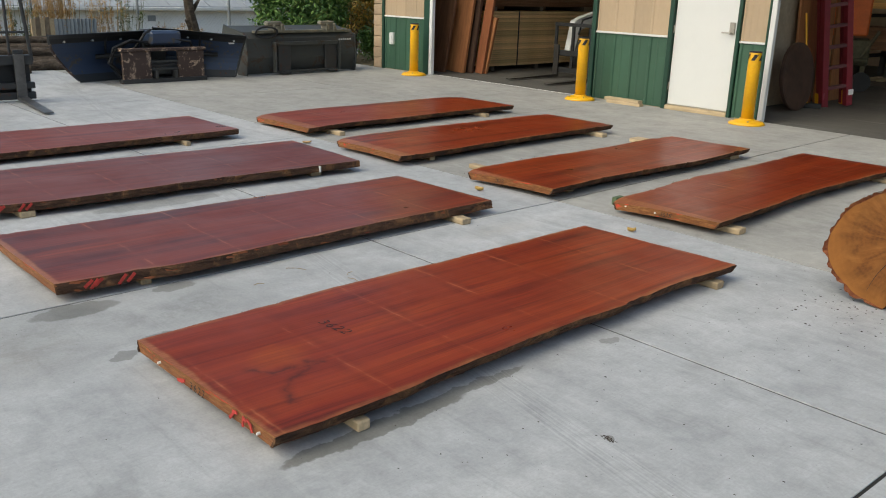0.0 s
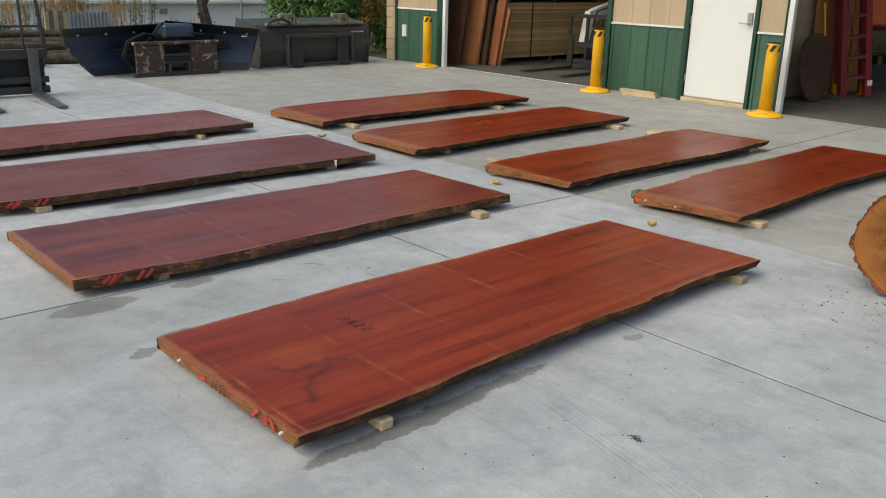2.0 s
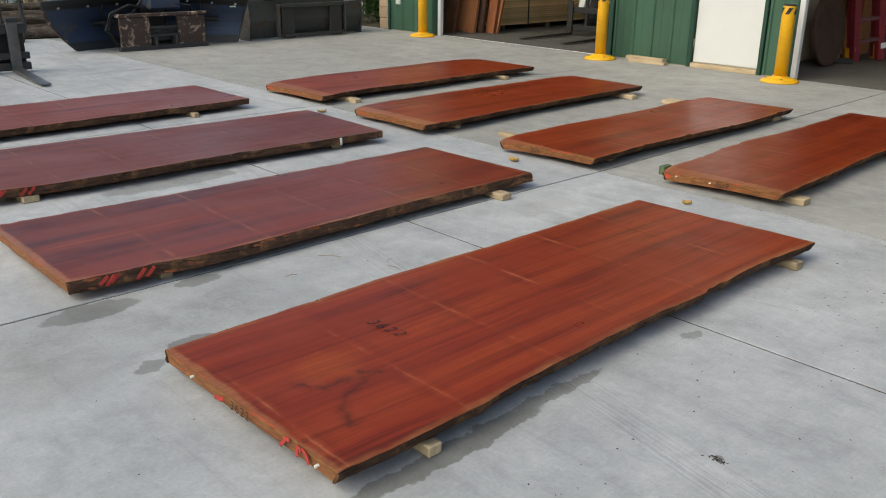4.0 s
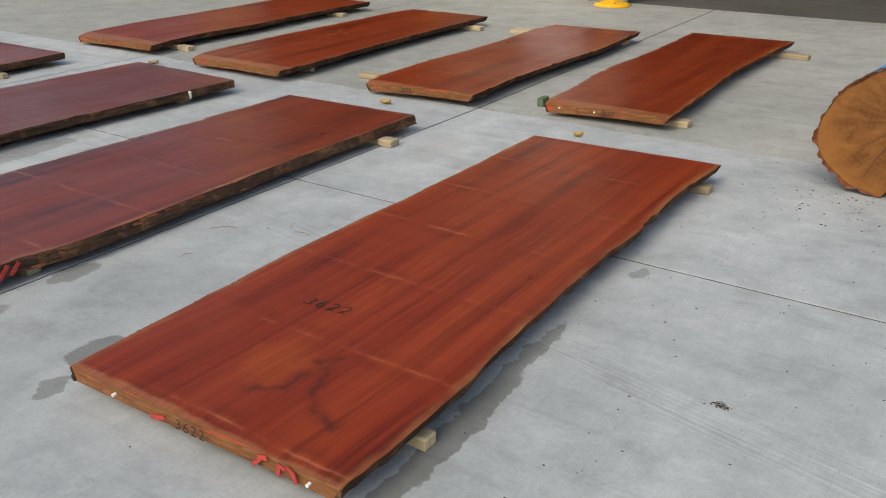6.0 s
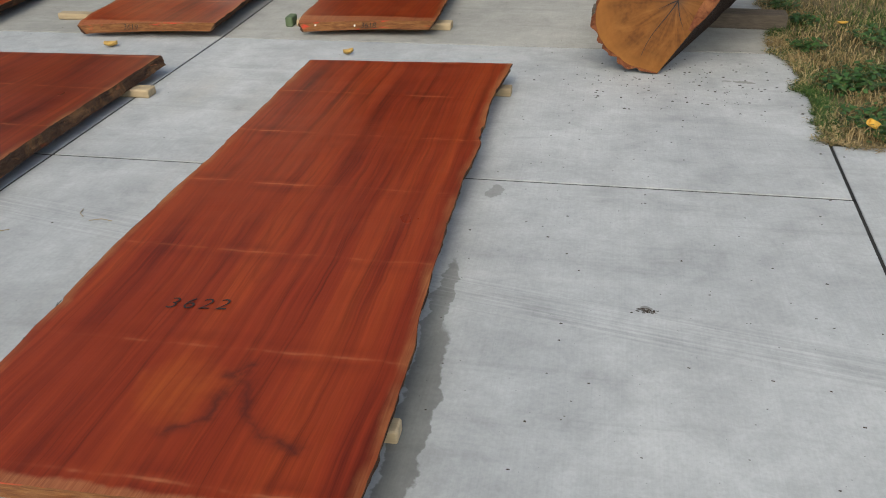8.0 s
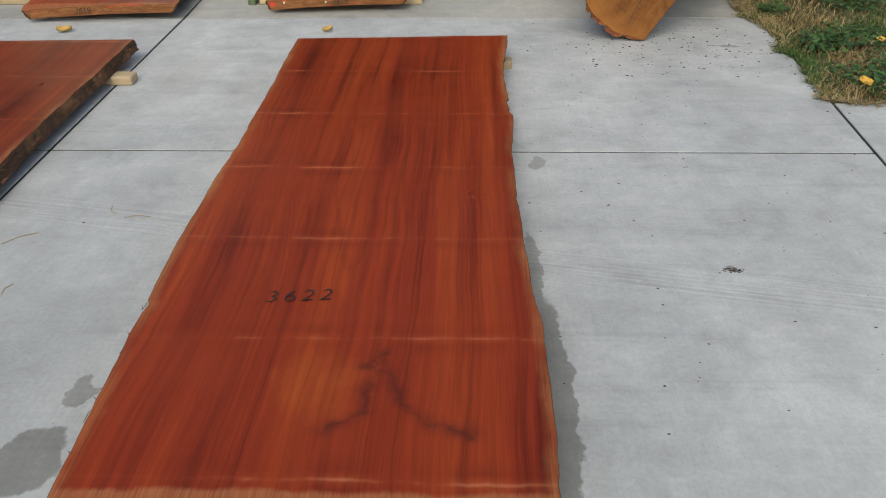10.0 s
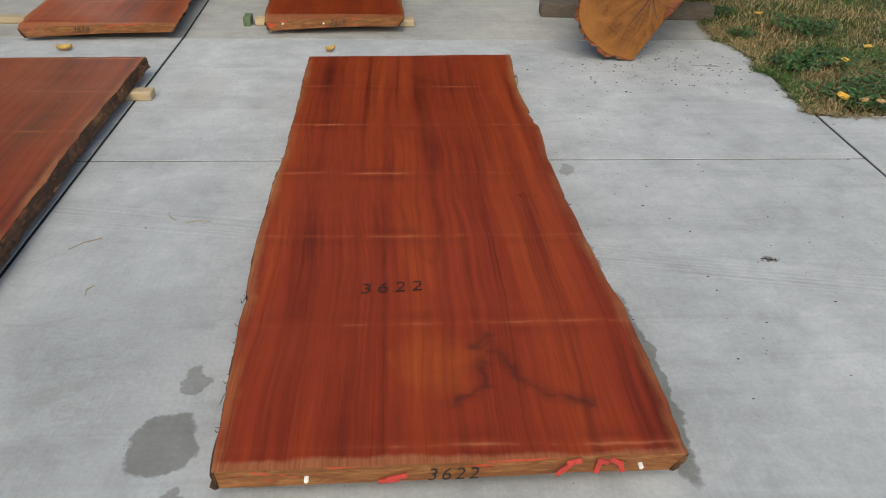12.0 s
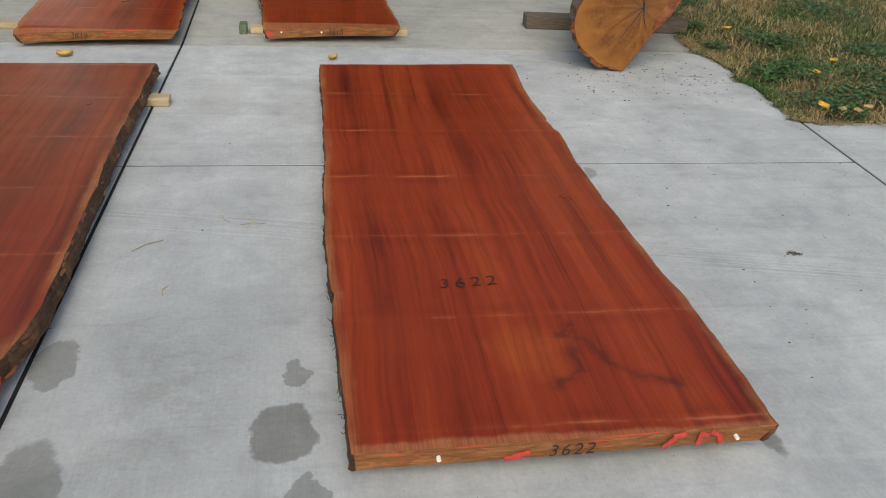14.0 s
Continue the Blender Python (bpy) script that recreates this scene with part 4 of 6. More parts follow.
def bollard(x, y, turn):
    b = thing("bollard", "yellow plastic-sleeved bollard on a round base", "bollard", pose(x, y, 0, 0, 0, turn), "yellow bollards before the workshop")
    bm = bmesh.new()
    lathe(bm, [(0.225, 0.0), (0.225, 0.014), (0.19, 0.04), (0.12, 0.055), (0.095, 0.06), (0.093, 0.075)], 28)
    part("base", bm, M_YELLOW, b, smooth=True)
    bm = bmesh.new()
    lathe(bm, [(0.078, 0.05), (0.078, 0.87), (0.074, 0.895), (0.06, 0.905)], 24)
    part("sleeve", bm, M_YELLOW, b, smooth=True)
    bm = bmesh.new()
    lathe(bm, [(0.0795, 0.897), (0.0795, 0.904), (0.07, 0.911), (0.05, 0.914)], 24)
    part("cap", bm, M_BLACK, b, "black cap")
    # slanted black stripes
    for k in range(5):
        bm = bmesh.new()
        q = []
        for z, lag in ((0.80, 0.0), (0.875, 0.55)):
            q.append([bm.verts.new((0.0825 * math.cos(a), 0.0825 * math.sin(a), z)) for a in [k * 1.2566 + lag + i * 0.12 for i in range(6)]])
        for i in range(5):
            bm.faces.new((q[0][i], q[0][i + 1], q[1][i + 1], q[1][i]))
        part("stripe", bm, M_BLACK, b, "black warning stripe")
    for k in range(4):
        bm = bmesh.new()
        a = k * math.pi / 2 + 0.4
        rod(bm, (0.165 * math.cos(a), 0.165 * math.sin(a), 0.04), (0.165 * math.cos(a), 0.165 * math.sin(a), 0.058), 0.012, 6)
        part("bolt", bm, M_STEEL, b)


for x, turn in ((-11.24, 200), (-7.385, 215), (-4.665, 190)):
    bollard(x, 12.06, turn)

# ---- inside the first bay ----
M_BOARD = [plain("brown_leaning_board", (0.16, 0.075, 0.038), 0.6, 0, 0.3, 2, 0.1, 0.4, (10, 10, 1)),
           plain("orange_leaning_board", (0.36, 0.15, 0.06), 0.55, 0, 0.25, 2, 0.1, 0.4, (10, 10, 1)),
           plain("bark_leaning_board", (0.075, 0.04, 0.025), 0.8, 0, 0.4, 5, 0.5, 0.3, (10, 10, 1)),
           plain("red_leaning_board", (0.27, 0.095, 0.04), 0.55, 0, 0.25, 2, 0.1, 0.4, (10, 10, 1))]
for x0, x1, y, h, k, lean, lab in ((-11.95, -11.38, 12.95, 1.42, 0, 7, "dark brown board leaning upright in the doorway"), (-11.62, -11.10, 13.2, 2.3, 1, 5, "orange-brown slab leaning upright behind another board"),
                                   (-11.22, -11.00, 13.32, 2.3, 2, 4, "rough barked slab edge leaning upright"), (-11.02, -10.82, 13.42, 2.2, 3, 6, "reddish board leaning upright beside lumber"),
                                   (-10.90, -10.80, 13.5, 1.05, 1, 9, "narrow short board leaning against the lumber")):
    bm = boxed(-(x1 - x0) / 2, -0.03, 0, (x1 - x0) / 2, 0.03, h, 0.005)
    tagged(part("leaning_board", bm, M_BOARD[k], None, "", pose((x0 + x1) / 2, y, 0.002, -4, lean, 0)), lab, "board", "boards leaning in the doorway")

M_LUMBER = plain("stacked_lumber", (0.74, 0.51, 0.25), 0.7, 0, 0.2, 3, 0.1, 0.3, (14, 1.0, 14), spread=0.6)
M_LUMBER_DARK = plain("stacked_dark_lumber", (0.20, 0.10, 0.05), 0.7, 0, 0.25, 3, 0.1, 0.3, (14, 1.0, 14), spread=0.5)


def lumber_stack(x0, x1, y0, y1, z0, layers, th, along, mt, label, straps=()):
    """A stack of boards on bearers; boards run along y or x. Outer boards stand a little in or out."""
    st = thing("lumber_stack", label, "lumber stack", Matrix.Translation(((x0 + x1) / 2, (y0 + y1) / 2, z0)), "stacked lumber in the workshop")
    w, d = x1 - x0, y1 - y0
    for u in (0.1, 0.5, 0.9):
        if along == "y":
            part("bearer", boxed(-w / 2, d * (u - 0.5) - 0.045, 0, w / 2, d * (u - 0.5) + 0.045, 0.09, 0.004), M_GREYWOOD, st)
        else:
            part("bearer", boxed(w * (u - 0.5) - 0.045, -d / 2, 0, w * (u - 0.5) + 0.045, d / 2, 0.09, 0.004), M_GREYWOOD, st)
    cols = max(3, round((w if along == "y" else d) / 0.24))
    me = None
    for j in range(layers):
        for i in range(cols):
            if 0 < j < layers - 1 and 0 < i < cols - 1:
                continue
            cw = (w if along == "y" else d) / cols
            if me is None:
                ln = d if along == "y" else w
                me = mesh_of(boxed(-cw / 2 + 0.002, -ln / 2, 0, cw / 2 - 0.002, ln / 2, th - 0.003, 0.002), "board", mt)
            off = ((i + 0.5) / cols - 0.5) * (w if along == "y" else d) + random.uniform(-0.016, 0.012)
            sl = random.uniform(-0.03, 0.03)
            if along == "y":
                m = pose(off, sl, 0.092 + j * th)
            else:
                m = pose(sl, off, 0.092 + j * th, 0, 0, 90)
            piece("board", me, st, m)
    h = 0.092 + layers * th
    for s in straps:
        bm = bmesh.new()
        if along == "y":
            box(bm, w / 2 + 0.010, s - 0.015, 0.08, w / 2 + 0.016, s + 0.015, h + 0.004)
            box(bm, -w / 2, s - 0.015, h + 0.002, w / 2 + 0.016, s + 0.015, h + 0.008)
        part("strap", bm, M_BLACK, st, "black banding strap")
    return h + z0


top1 = lumber_stack(-12.2, -11.13, 13.68, 16.9, 0.0, 26, 0.040, "y", M_LUMBER, "banded stack of pale sawn boards on bearers", (-0.62,))
lumber_stack(-12.15, -11.15, 13.7, 17.0, top1, 12, 0.055, "y", M_LUMBER_DARK, "stack of darker boards on top of other lumber")


def skid_steer():
    """White loader with forks, seen in part behind the wall."""
    s = thing("skid_loader", "white skid loader with black pallet forks lowered", "loader", pose(-9.05, 14.3, 0.0))
    M_BODY = M_WHITE
    bm = bmesh.new()
    box(bm, -0.62, 0.75, 0.28, 0.62, 2.6, 0.85, 0.05)
    box(bm, -0.55, 1.9, 0.8, 0.55, 2.75, 1.3, 0.08)
    part("chassis", bm, M_BODY, s)
    bm = bmesh.new()
    for x in (-0.48, 0.48):
        for y in (0.75, 1.95):
            rod(bm, (x, y, 0.8), (x, y, 2.0), 0.035)
        rod(bm, (x, 0.75, 2.0), (x, 1.95, 2.0), 0.035)
    box(bm, -0.5, 0.7, 1.98, 0.5, 2.0, 2.05, 0.02)
    for i in range(6):
        rod(bm, (-0.48, 0.8 + i * 0.2, 0.85), (-0.48, 0.8 + i * 0.2, 1.98), 0.010, 6)
    part("cab", bm, M_BLACK, s, "black tubular cab")
    for sx in (-1, 1):
        bm = bmesh.new()
        prism(bm, [(2.5, 1.25), (2.4, 1.5), (0.55, 1.10), (0.32, 1.02), (0.18, 0.42), (0.32, 0.38), (0.46, 0.84), (0.7, 0.92)], -0.06, 0.06, pose(sx * 0.66, 0, 0, 90, 0, 90))
        part("lift_arm", bm, M_BODY, s, "white lift arm")
        for y in (0.95, 2.05):
            bm = bmesh.new()
            rod(bm, (sx * 0.63, y, 0.36), (sx * 0.88, y, 0.36), 0.36, 24)
            w = part("wheel", bm, M_BLACK, s, "black tyre")
            bm = bmesh.new()
            rod(bm, (sx * 0.87, y, 0.36), (sx * 0.89, y, 0.36), 0.18, 16)
            part("rim", bm, M_WHITE, w)
    for z0, z1 in ((0.40, 0.50), (0.10, 0.19), (0.93, 0.99)):
        part("carriage_bar", boxed(-0.82, 0.0, z0, 0.62, 0.07, z1, 0.008), M_BLACK, s)
    for x in (-0.8, -0.4, 0.0, 0.4, 0.6):
        part("guard_bar", boxed(x - 0.03, 0.02, 0.1, x + 0.03, 0.06, 0.93, 0.005), M_BLACK, s)
    M_FORK = plain("worn_fork_steel", (0.06, 0.055, 0.05), 0.45, 0.6, 0.3)
    for x in (-0.72, 0.18):
        bm = bmesh.new()
        box(bm, x - 0.055, -0.04, 0.03, x + 0.055, 0.0, 0.60, 0.004)
        vs = box(bm, x - 0.05, -1.30, 0.02, x + 0.05, 0.0, 0.065, 0.004)
        for v in vs:
            if v.co.y < -1.2:
                v.co.z = 0.022 + (v.co.z - 0.02) * 0.3
        part("fork", bm, M_FORK, s)
    bm = rods([(-0.3, 0.06, 0.8), (-0.34, 0.2, 1.05), (-0.2, 0.5, 1.15), (0.0, 0.8, 0.9)], 0.018)
    part("hose", bm, M_BLACK, s, "black hydraulic hose")


skid_steer()

# ---- inside the second bay ----
M_DISC = plain("dark_round_wood", (0.065, 0.034, 0.022), 0.6, 0, 0.35, 5, 0.2)
bm = bmesh.new()
lathe(bm, [(0.45, 0.0), (0.48, 0.01), (0.48, 0.06), (0.45, 0.07)], 36)
tagged(part("round_slab", bm, M_DISC, None, "", pose(-5.02, 13.95, 0.475, 0, 84, 0)), "dark round wood slab standing on edge against a partition", "wood slab")
for y, h, k, w in ((14.55, 2.6, 1, 0.3), (14.9, 2.7, 3, 0.34), (15.35, 2.6, 1, 0.4), (15.8, 2.7, 1, 0.36)):
    bm = boxed(-0.018, -w / 2, 0, 0.018, w / 2, h, 0.004)
    tagged(part("leaning_plank", bm, M_BOARD[k], None, "", pose(-5.24 + random.uniform(-0.02, 0.02), y, 0.003, 0, -3, 0)), "wide brown plank leaning upright against a partition", "plank", "planks leaning inside")


def step_ladder():
    M_FIBRE = plain("red_fibreglass", (0.17, 0.014, 0.024), 0.4, 0, 0.1)
    ld = thing("step_ladder", "folded red fibreglass stepladder leaning upright", "ladder", pose(-4.80, 14.95, 0.0, 0, -9, 58))
    for sx in (-1, 1):
        vs = bmesh.new()
        box(vs, sx * 0.20 - 0.050, -0.05, 0.0, sx * 0.20 + 0.050, 0.05, 2.4, 0.004)
        for v in vs.verts:
            v.co.x *= 1 - 0.12 * v.co.z / 2.4
        part("rail", vs, M_FIBRE, ld)
        bm = boxed(sx * 0.19 - 0.022, 0.10, 0.02, sx * 0.19 + 0.022, 0.17, 2.3, 0.004)
        part("rear_rail", bm, M_FIBRE, ld)
        bm = boxed(sx * 0.2 - 0.03, 0.04, 0.0, sx * 0.2 + 0.03, 0.18, 0.22, 0.01)
        part("foot", bm, M_YELLOW, ld, "yellow plastic foot")
        bm = boxed(sx * 0.20 - 0.02, -0.054, 0.16, sx * 0.24 + 0.02, -0.0505, 0.24)
        part("sticker", bm, M_WHITE, ld, "white sticker")
    M_TREAD = plain("dull_red_treads", (0.13, 0.05, 0.055), 0.5, 0.2)
    for i in range(7):
        bm = boxed(-0.16, -0.045, 0.28 + i * 0.30, 0.16, 0.045, 0.325 + i * 0.30, 0.003)
        part("step", bm, M_TREAD, ld)


step_ladder()
broom = thing("push_broom", "push broom with a yellow handle leaning upright", "broom", pose(-5.0, 14.42, 0.0, 0, 0, 30))
bm = bmesh.new()
rod(bm, (0, 0, 0.06), (-0.18, 0.12, 1.35), 0.014)
part("handle", bm, M_YELLOW, broom, "yellow handle")
part("head", boxed(-0.2, -0.035, 0, 0.2, 0.035, 0.07, 0.008), M_BLACK, broom, "black bristle head")


def shop_machine():
    M_ORANGE = plain("orange_machine_paint", (0.70, 0.14, 0.02), 0.45, 0, 0.12)
    M_OLIVE = plain("greasy_olive_metal", (0.10, 0.09, 0.05), 0.55, 0.4, 0.4, 12)
    mc = thing("shop_machine", "orange shop machine on a greasy metal base with wheels", "machine", pose(-5.95, 17.6, 0.0, 0, 0, 25))
    bm = bmesh.new()
    box(bm, -0.35, -0.3, 0.95, 0.35, 0.3, 2.1, 0.03)
    part("housing", bm, M_ORANGE, mc)
    part("control_plate", boxed(-0.1, -0.32, 1.6, 0.1, -0.3, 1.75, 0.006), M_BLACK, mc)
    bm = bmesh.new()
    box(bm, -0.38, -0.3, 0.45, 0.42, 0.32, 0.90, 0.03)
    box(bm, -0.15, -0.2, 0.88, 0.15, 0.2, 0.96)
    rod(bm, (0.3, -0.35, 0.6), (0.52, -0.35, 1.05), 0.03)
    rod(bm, (-0.3, -0.34, 0.5), (0.4, -0.34, 0.55), 0.04)
    part("gearbox", bm, M_OLIVE, mc)
    for sx in (-0.3, 0.35):
        bm = bmesh.new()
        rod(bm, (sx, -0.32, 0.17), (sx, -0.25, 0.17), 0.17, 18)
        part("wheel", bm, M_BLACK, mc)
        part("leg", boxed(sx - 0.04, -0.24, 0.05, sx + 0.04, 0.24, 0.47, 0.01), M_OLIVE, mc)


shop_machine()
M_LUMBER_BR = plain("bright_stacked_boards", (0.86, 0.50, 0.18), 0.7, 0, 0.2, 3, 0.1, 0.3, (14, 1.0, 14), spread=0.4)
rack = thing("lumber_rack", "dark steel lumber rack along the back wall", "rack", pose(-2.2, 20.6, 0))
for x in (-4.4, -2.2, 0.0, 2.2, 4.4):
    part("upright", boxed(x - 0.05, 0.55, 0, x + 0.05, 0.65, 3.2, 0.006), M_BLACK, rack)
    for z in (0.42, 1.22, 1.98):
        part("arm", boxed(x - 0.04, -0.5, z, x + 0.04, 0.56, z + 0.07, 0.006), M_BLACK, rack)
for z, mt, lab in ((0.50, M_LUMBER_DARK, "dark boards lying on a low steel rack"), (1.30, M_LUMBER_BR, "bright orange-brown boards lying on a steel rack"), (2.06, M_LUMBER_BR, "bright boards lying on the upper rack arms")):
    lumber_stack(-6.9, 2.4, 20.1, 21.05, z - 0.0, 8, 0.055, "x", mt, lab)
# a row of pallets on the floor before the rack
for i in range(5):
    pl = thing("pallet", "low wooden pallet with boards on the workshop floor", "pallet", pose(-5.6 + i * 1.3, 19.3, 0.0, 0, 0, random.uniform(-3, 3)), "pallets on the floor")
    for k in range(3):
        part("runner", boxed(-0.5, -0.42 + k * 0.4 - 0.03, 0, 0.5, -0.42 + k * 0.4 + 0.03, 0.09, 0.003), M_GREYWOOD, pl)
    for k in range(6):
        part("slat", boxed(-0.5 + k * 0.18, -0.47, 0.092, -0.4 + k * 0.18, 0.43, 0.112, 0.002), M_PINE, pl)


# the workshop and its contents share one shift along the yard
for ob in set(bpy.data.objects) - yard_things:
    if ob.parent is None:
        ob.location.x += WORKSHOP_X


# ---- yard equipment ----
def worn_paint(name, paint, rust, amount=0.45, scale=6.0, rough=0.45):
    m = Mat(name, rough, 0.0, 0.5)
    p = m.coords("Object")
    a = m.noise(p, scale, 6, 0.7, 0.6)
    b = m.noise(p, scale * 6, 4, 0.7)
    c = m.mix(m.ramp(m.noise(p, scale * 0.4, 4, 0.6), [(0.3, 0.0), (0.7, 0.5)]), paint, tuple(v * 1.5 for v in paint))
    k = m.ramp(m.math("ADD", a, m.math("MULTIPLY", m.math("SUBTRACT", b, 0.5), 0.3)), [(1 - amount, 0.0), (1 - amount + 0.06, 1.0)])
    c = m.mix(k, c, m.ramp(b, [(0.3, tuple(v * 0.5 for v in rust)), (0.7, rust)]))
    m.base(c)
    m.rough(m.math("MULTIPLY_ADD", k, 0.35, rough))
    m.bump(m.math("MULTIPLY", k, -1.0), 0.2, 0.004)
    return m.m


M_BLUE_STEEL = worn_paint("worn_blue_paint", (0.030, 0.047, 0.088), (0.10, 0.085, 0.07), 0.42, 3.0, 0.38)
M_DARK_STEEL = worn_paint("worn_black_paint", (0.028, 0.029, 0.030), (0.10, 0.045, 0.028), 0.40, 5.0)
M_RUST = worn_paint("rusty_mount_plate", (0.045, 0.026, 0.021), (0.46, 0.34, 0.25), 0.45, 8.0, 0.6)
M_GREY_STEEL = worn_paint("worn_grey_bucket", (0.042, 0.044, 0.041), (0.085, 0.058, 0.040), 0.42, 3.0, 0.5)
M_BRASS = plain("dull_brass_steel", (0.22, 0.20, 0.15), 0.5, 0.5, 0.3)


M_CORR_BOLT = plain("galvanised_bolt", (0.50, 0.51, 0.52), 0.5, 0.3, 0.1)


def plow_wing(parent, a, b, top_a, top_b, flip=1.0):
    """A curved plate from a to b (x, y on the ground), its open side towards +x; with top lip, ribs and cutting edge."""
    a, b = Vector((*a, 0)), Vector((*b, 0))
    along = (b - a).normalized()
    outw = Vector((along.y, -along.x, 0))
    if outw.x < 0:
        outw = -outw
    n, k = 12, 10

    def at(u, h, push):
        top = top_a + (top_b - top_a) * u
        curve = 0.20 * ((2 * h - 0.75) ** 2 - 0.45)
        splay = (-0.56 if flip < 0 else 0.20) * h * ((1 - u) if flip < 0 else u)
        return a + (b - a) * u + along * splay + outw * (curve + push) + Vector((0, 0, 0.03 + h * (top - 0.03)))

    bm = bmesh.new()
    g = [[(bm.verts.new(at(i / n, j / k, 0.0)), bm.verts.new(at(i / n, j / k, -0.012))) for j in range(k + 1)] for i in range(n + 1)]
    for i in range(n):
        for j in range(k):
            for s in (0, 1):
                bm.faces.new((g[i][j][s], g[i + 1][j][s], g[i + 1][j + 1][s], g[i][j + 1][s]))
    for i in range(n):
        bm.faces.new((g[i][0][0], g[i + 1][0][0], g[i + 1][0][1], g[i][0][1]))
        bm.faces.new((g[i][k][0], g[i + 1][k][0], g[i + 1][k][1], g[i][k][1]))
    for j in range(k):
        bm.faces.new((g[0][j][0], g[0][j + 1][0], g[0][j + 1][1], g[0][j][1]))
        bm.faces.new((g[n][j][0], g[n][j + 1][0], g[n][j + 1][1], g[n][j][1]))
    w = part("wing", bm, M_BLUE_STEEL, parent, "worn blue curved plow plate", smooth=False)
    # rubber snow deflector: a dark strip bolted along the top, bent forward
    bm = bmesh.new()
    rows = [[bm.verts.new(at(i / n, h, push)) for h, push in ((0.80, 0.006), (0.82, 0.022), (0.91, 0.035), (1.0, 0.085), (1.004, 0.072), (0.91, 0.022))] for i in range(n + 1)]
    for ra, rb in zip(rows, rows[1:]):
        for q in range(6):
            bm.faces.new((ra[q], ra[(q + 1) % 6], rb[(q + 1) % 6], rb[q]))
    bm.faces.new(rows[0])
    bm.faces.new(rows[-1][::-1])
    part("deflector", bm, M_BLACK, w, "black rubber snow deflector strip")
    if flip < 0:
        part("end_edge", rods([at(0.0, h / 10, 0.016) for h in range(1, 9)], 0.020, 6), M_RUST, w, "scraped pale end edge")
    bm = bmesh.new()
    for i in range(n):
        vs = [bm.verts.new(c) for c in (at(i / n, 0.0, 0.012), at((i + 1) / n, 0.0, 0.012), at((i + 1) / n, 0.13, 0.012), at(i / n, 0.13, 0.012))]
        bm.faces.new(vs)
        lo = [bm.verts.new(at(i / n, 0.0, 0.016) + Vector((0, 0, -0.028))), bm.verts.new(at((i + 1) / n, 0.0, 0.016) + Vector((0, 0, -0.028)))]
        bm.faces.new((lo[0], lo[1], vs[1], vs[0]))
    part("cutting_edge", bm, M_DARK_STEEL, w, "black worn cutting edge")
    for u in (0.0, 0.5, 1.0):
        part("rib", rods([at(u, j / k, 0.012) for j in range(k + 1)], 0.018, 5), M_DARK_STEEL, w)
    for u in (0.12, 0.37, 0.63, 0.88):
        bm = bmesh.new()
        c = at(u, 0.84, 0.02)
        rod(bm, c, c + outw * 0.03, 0.018, 6)
        part("bolt", bm, M_CORR_BOLT, w, "pale galvanised bolt")


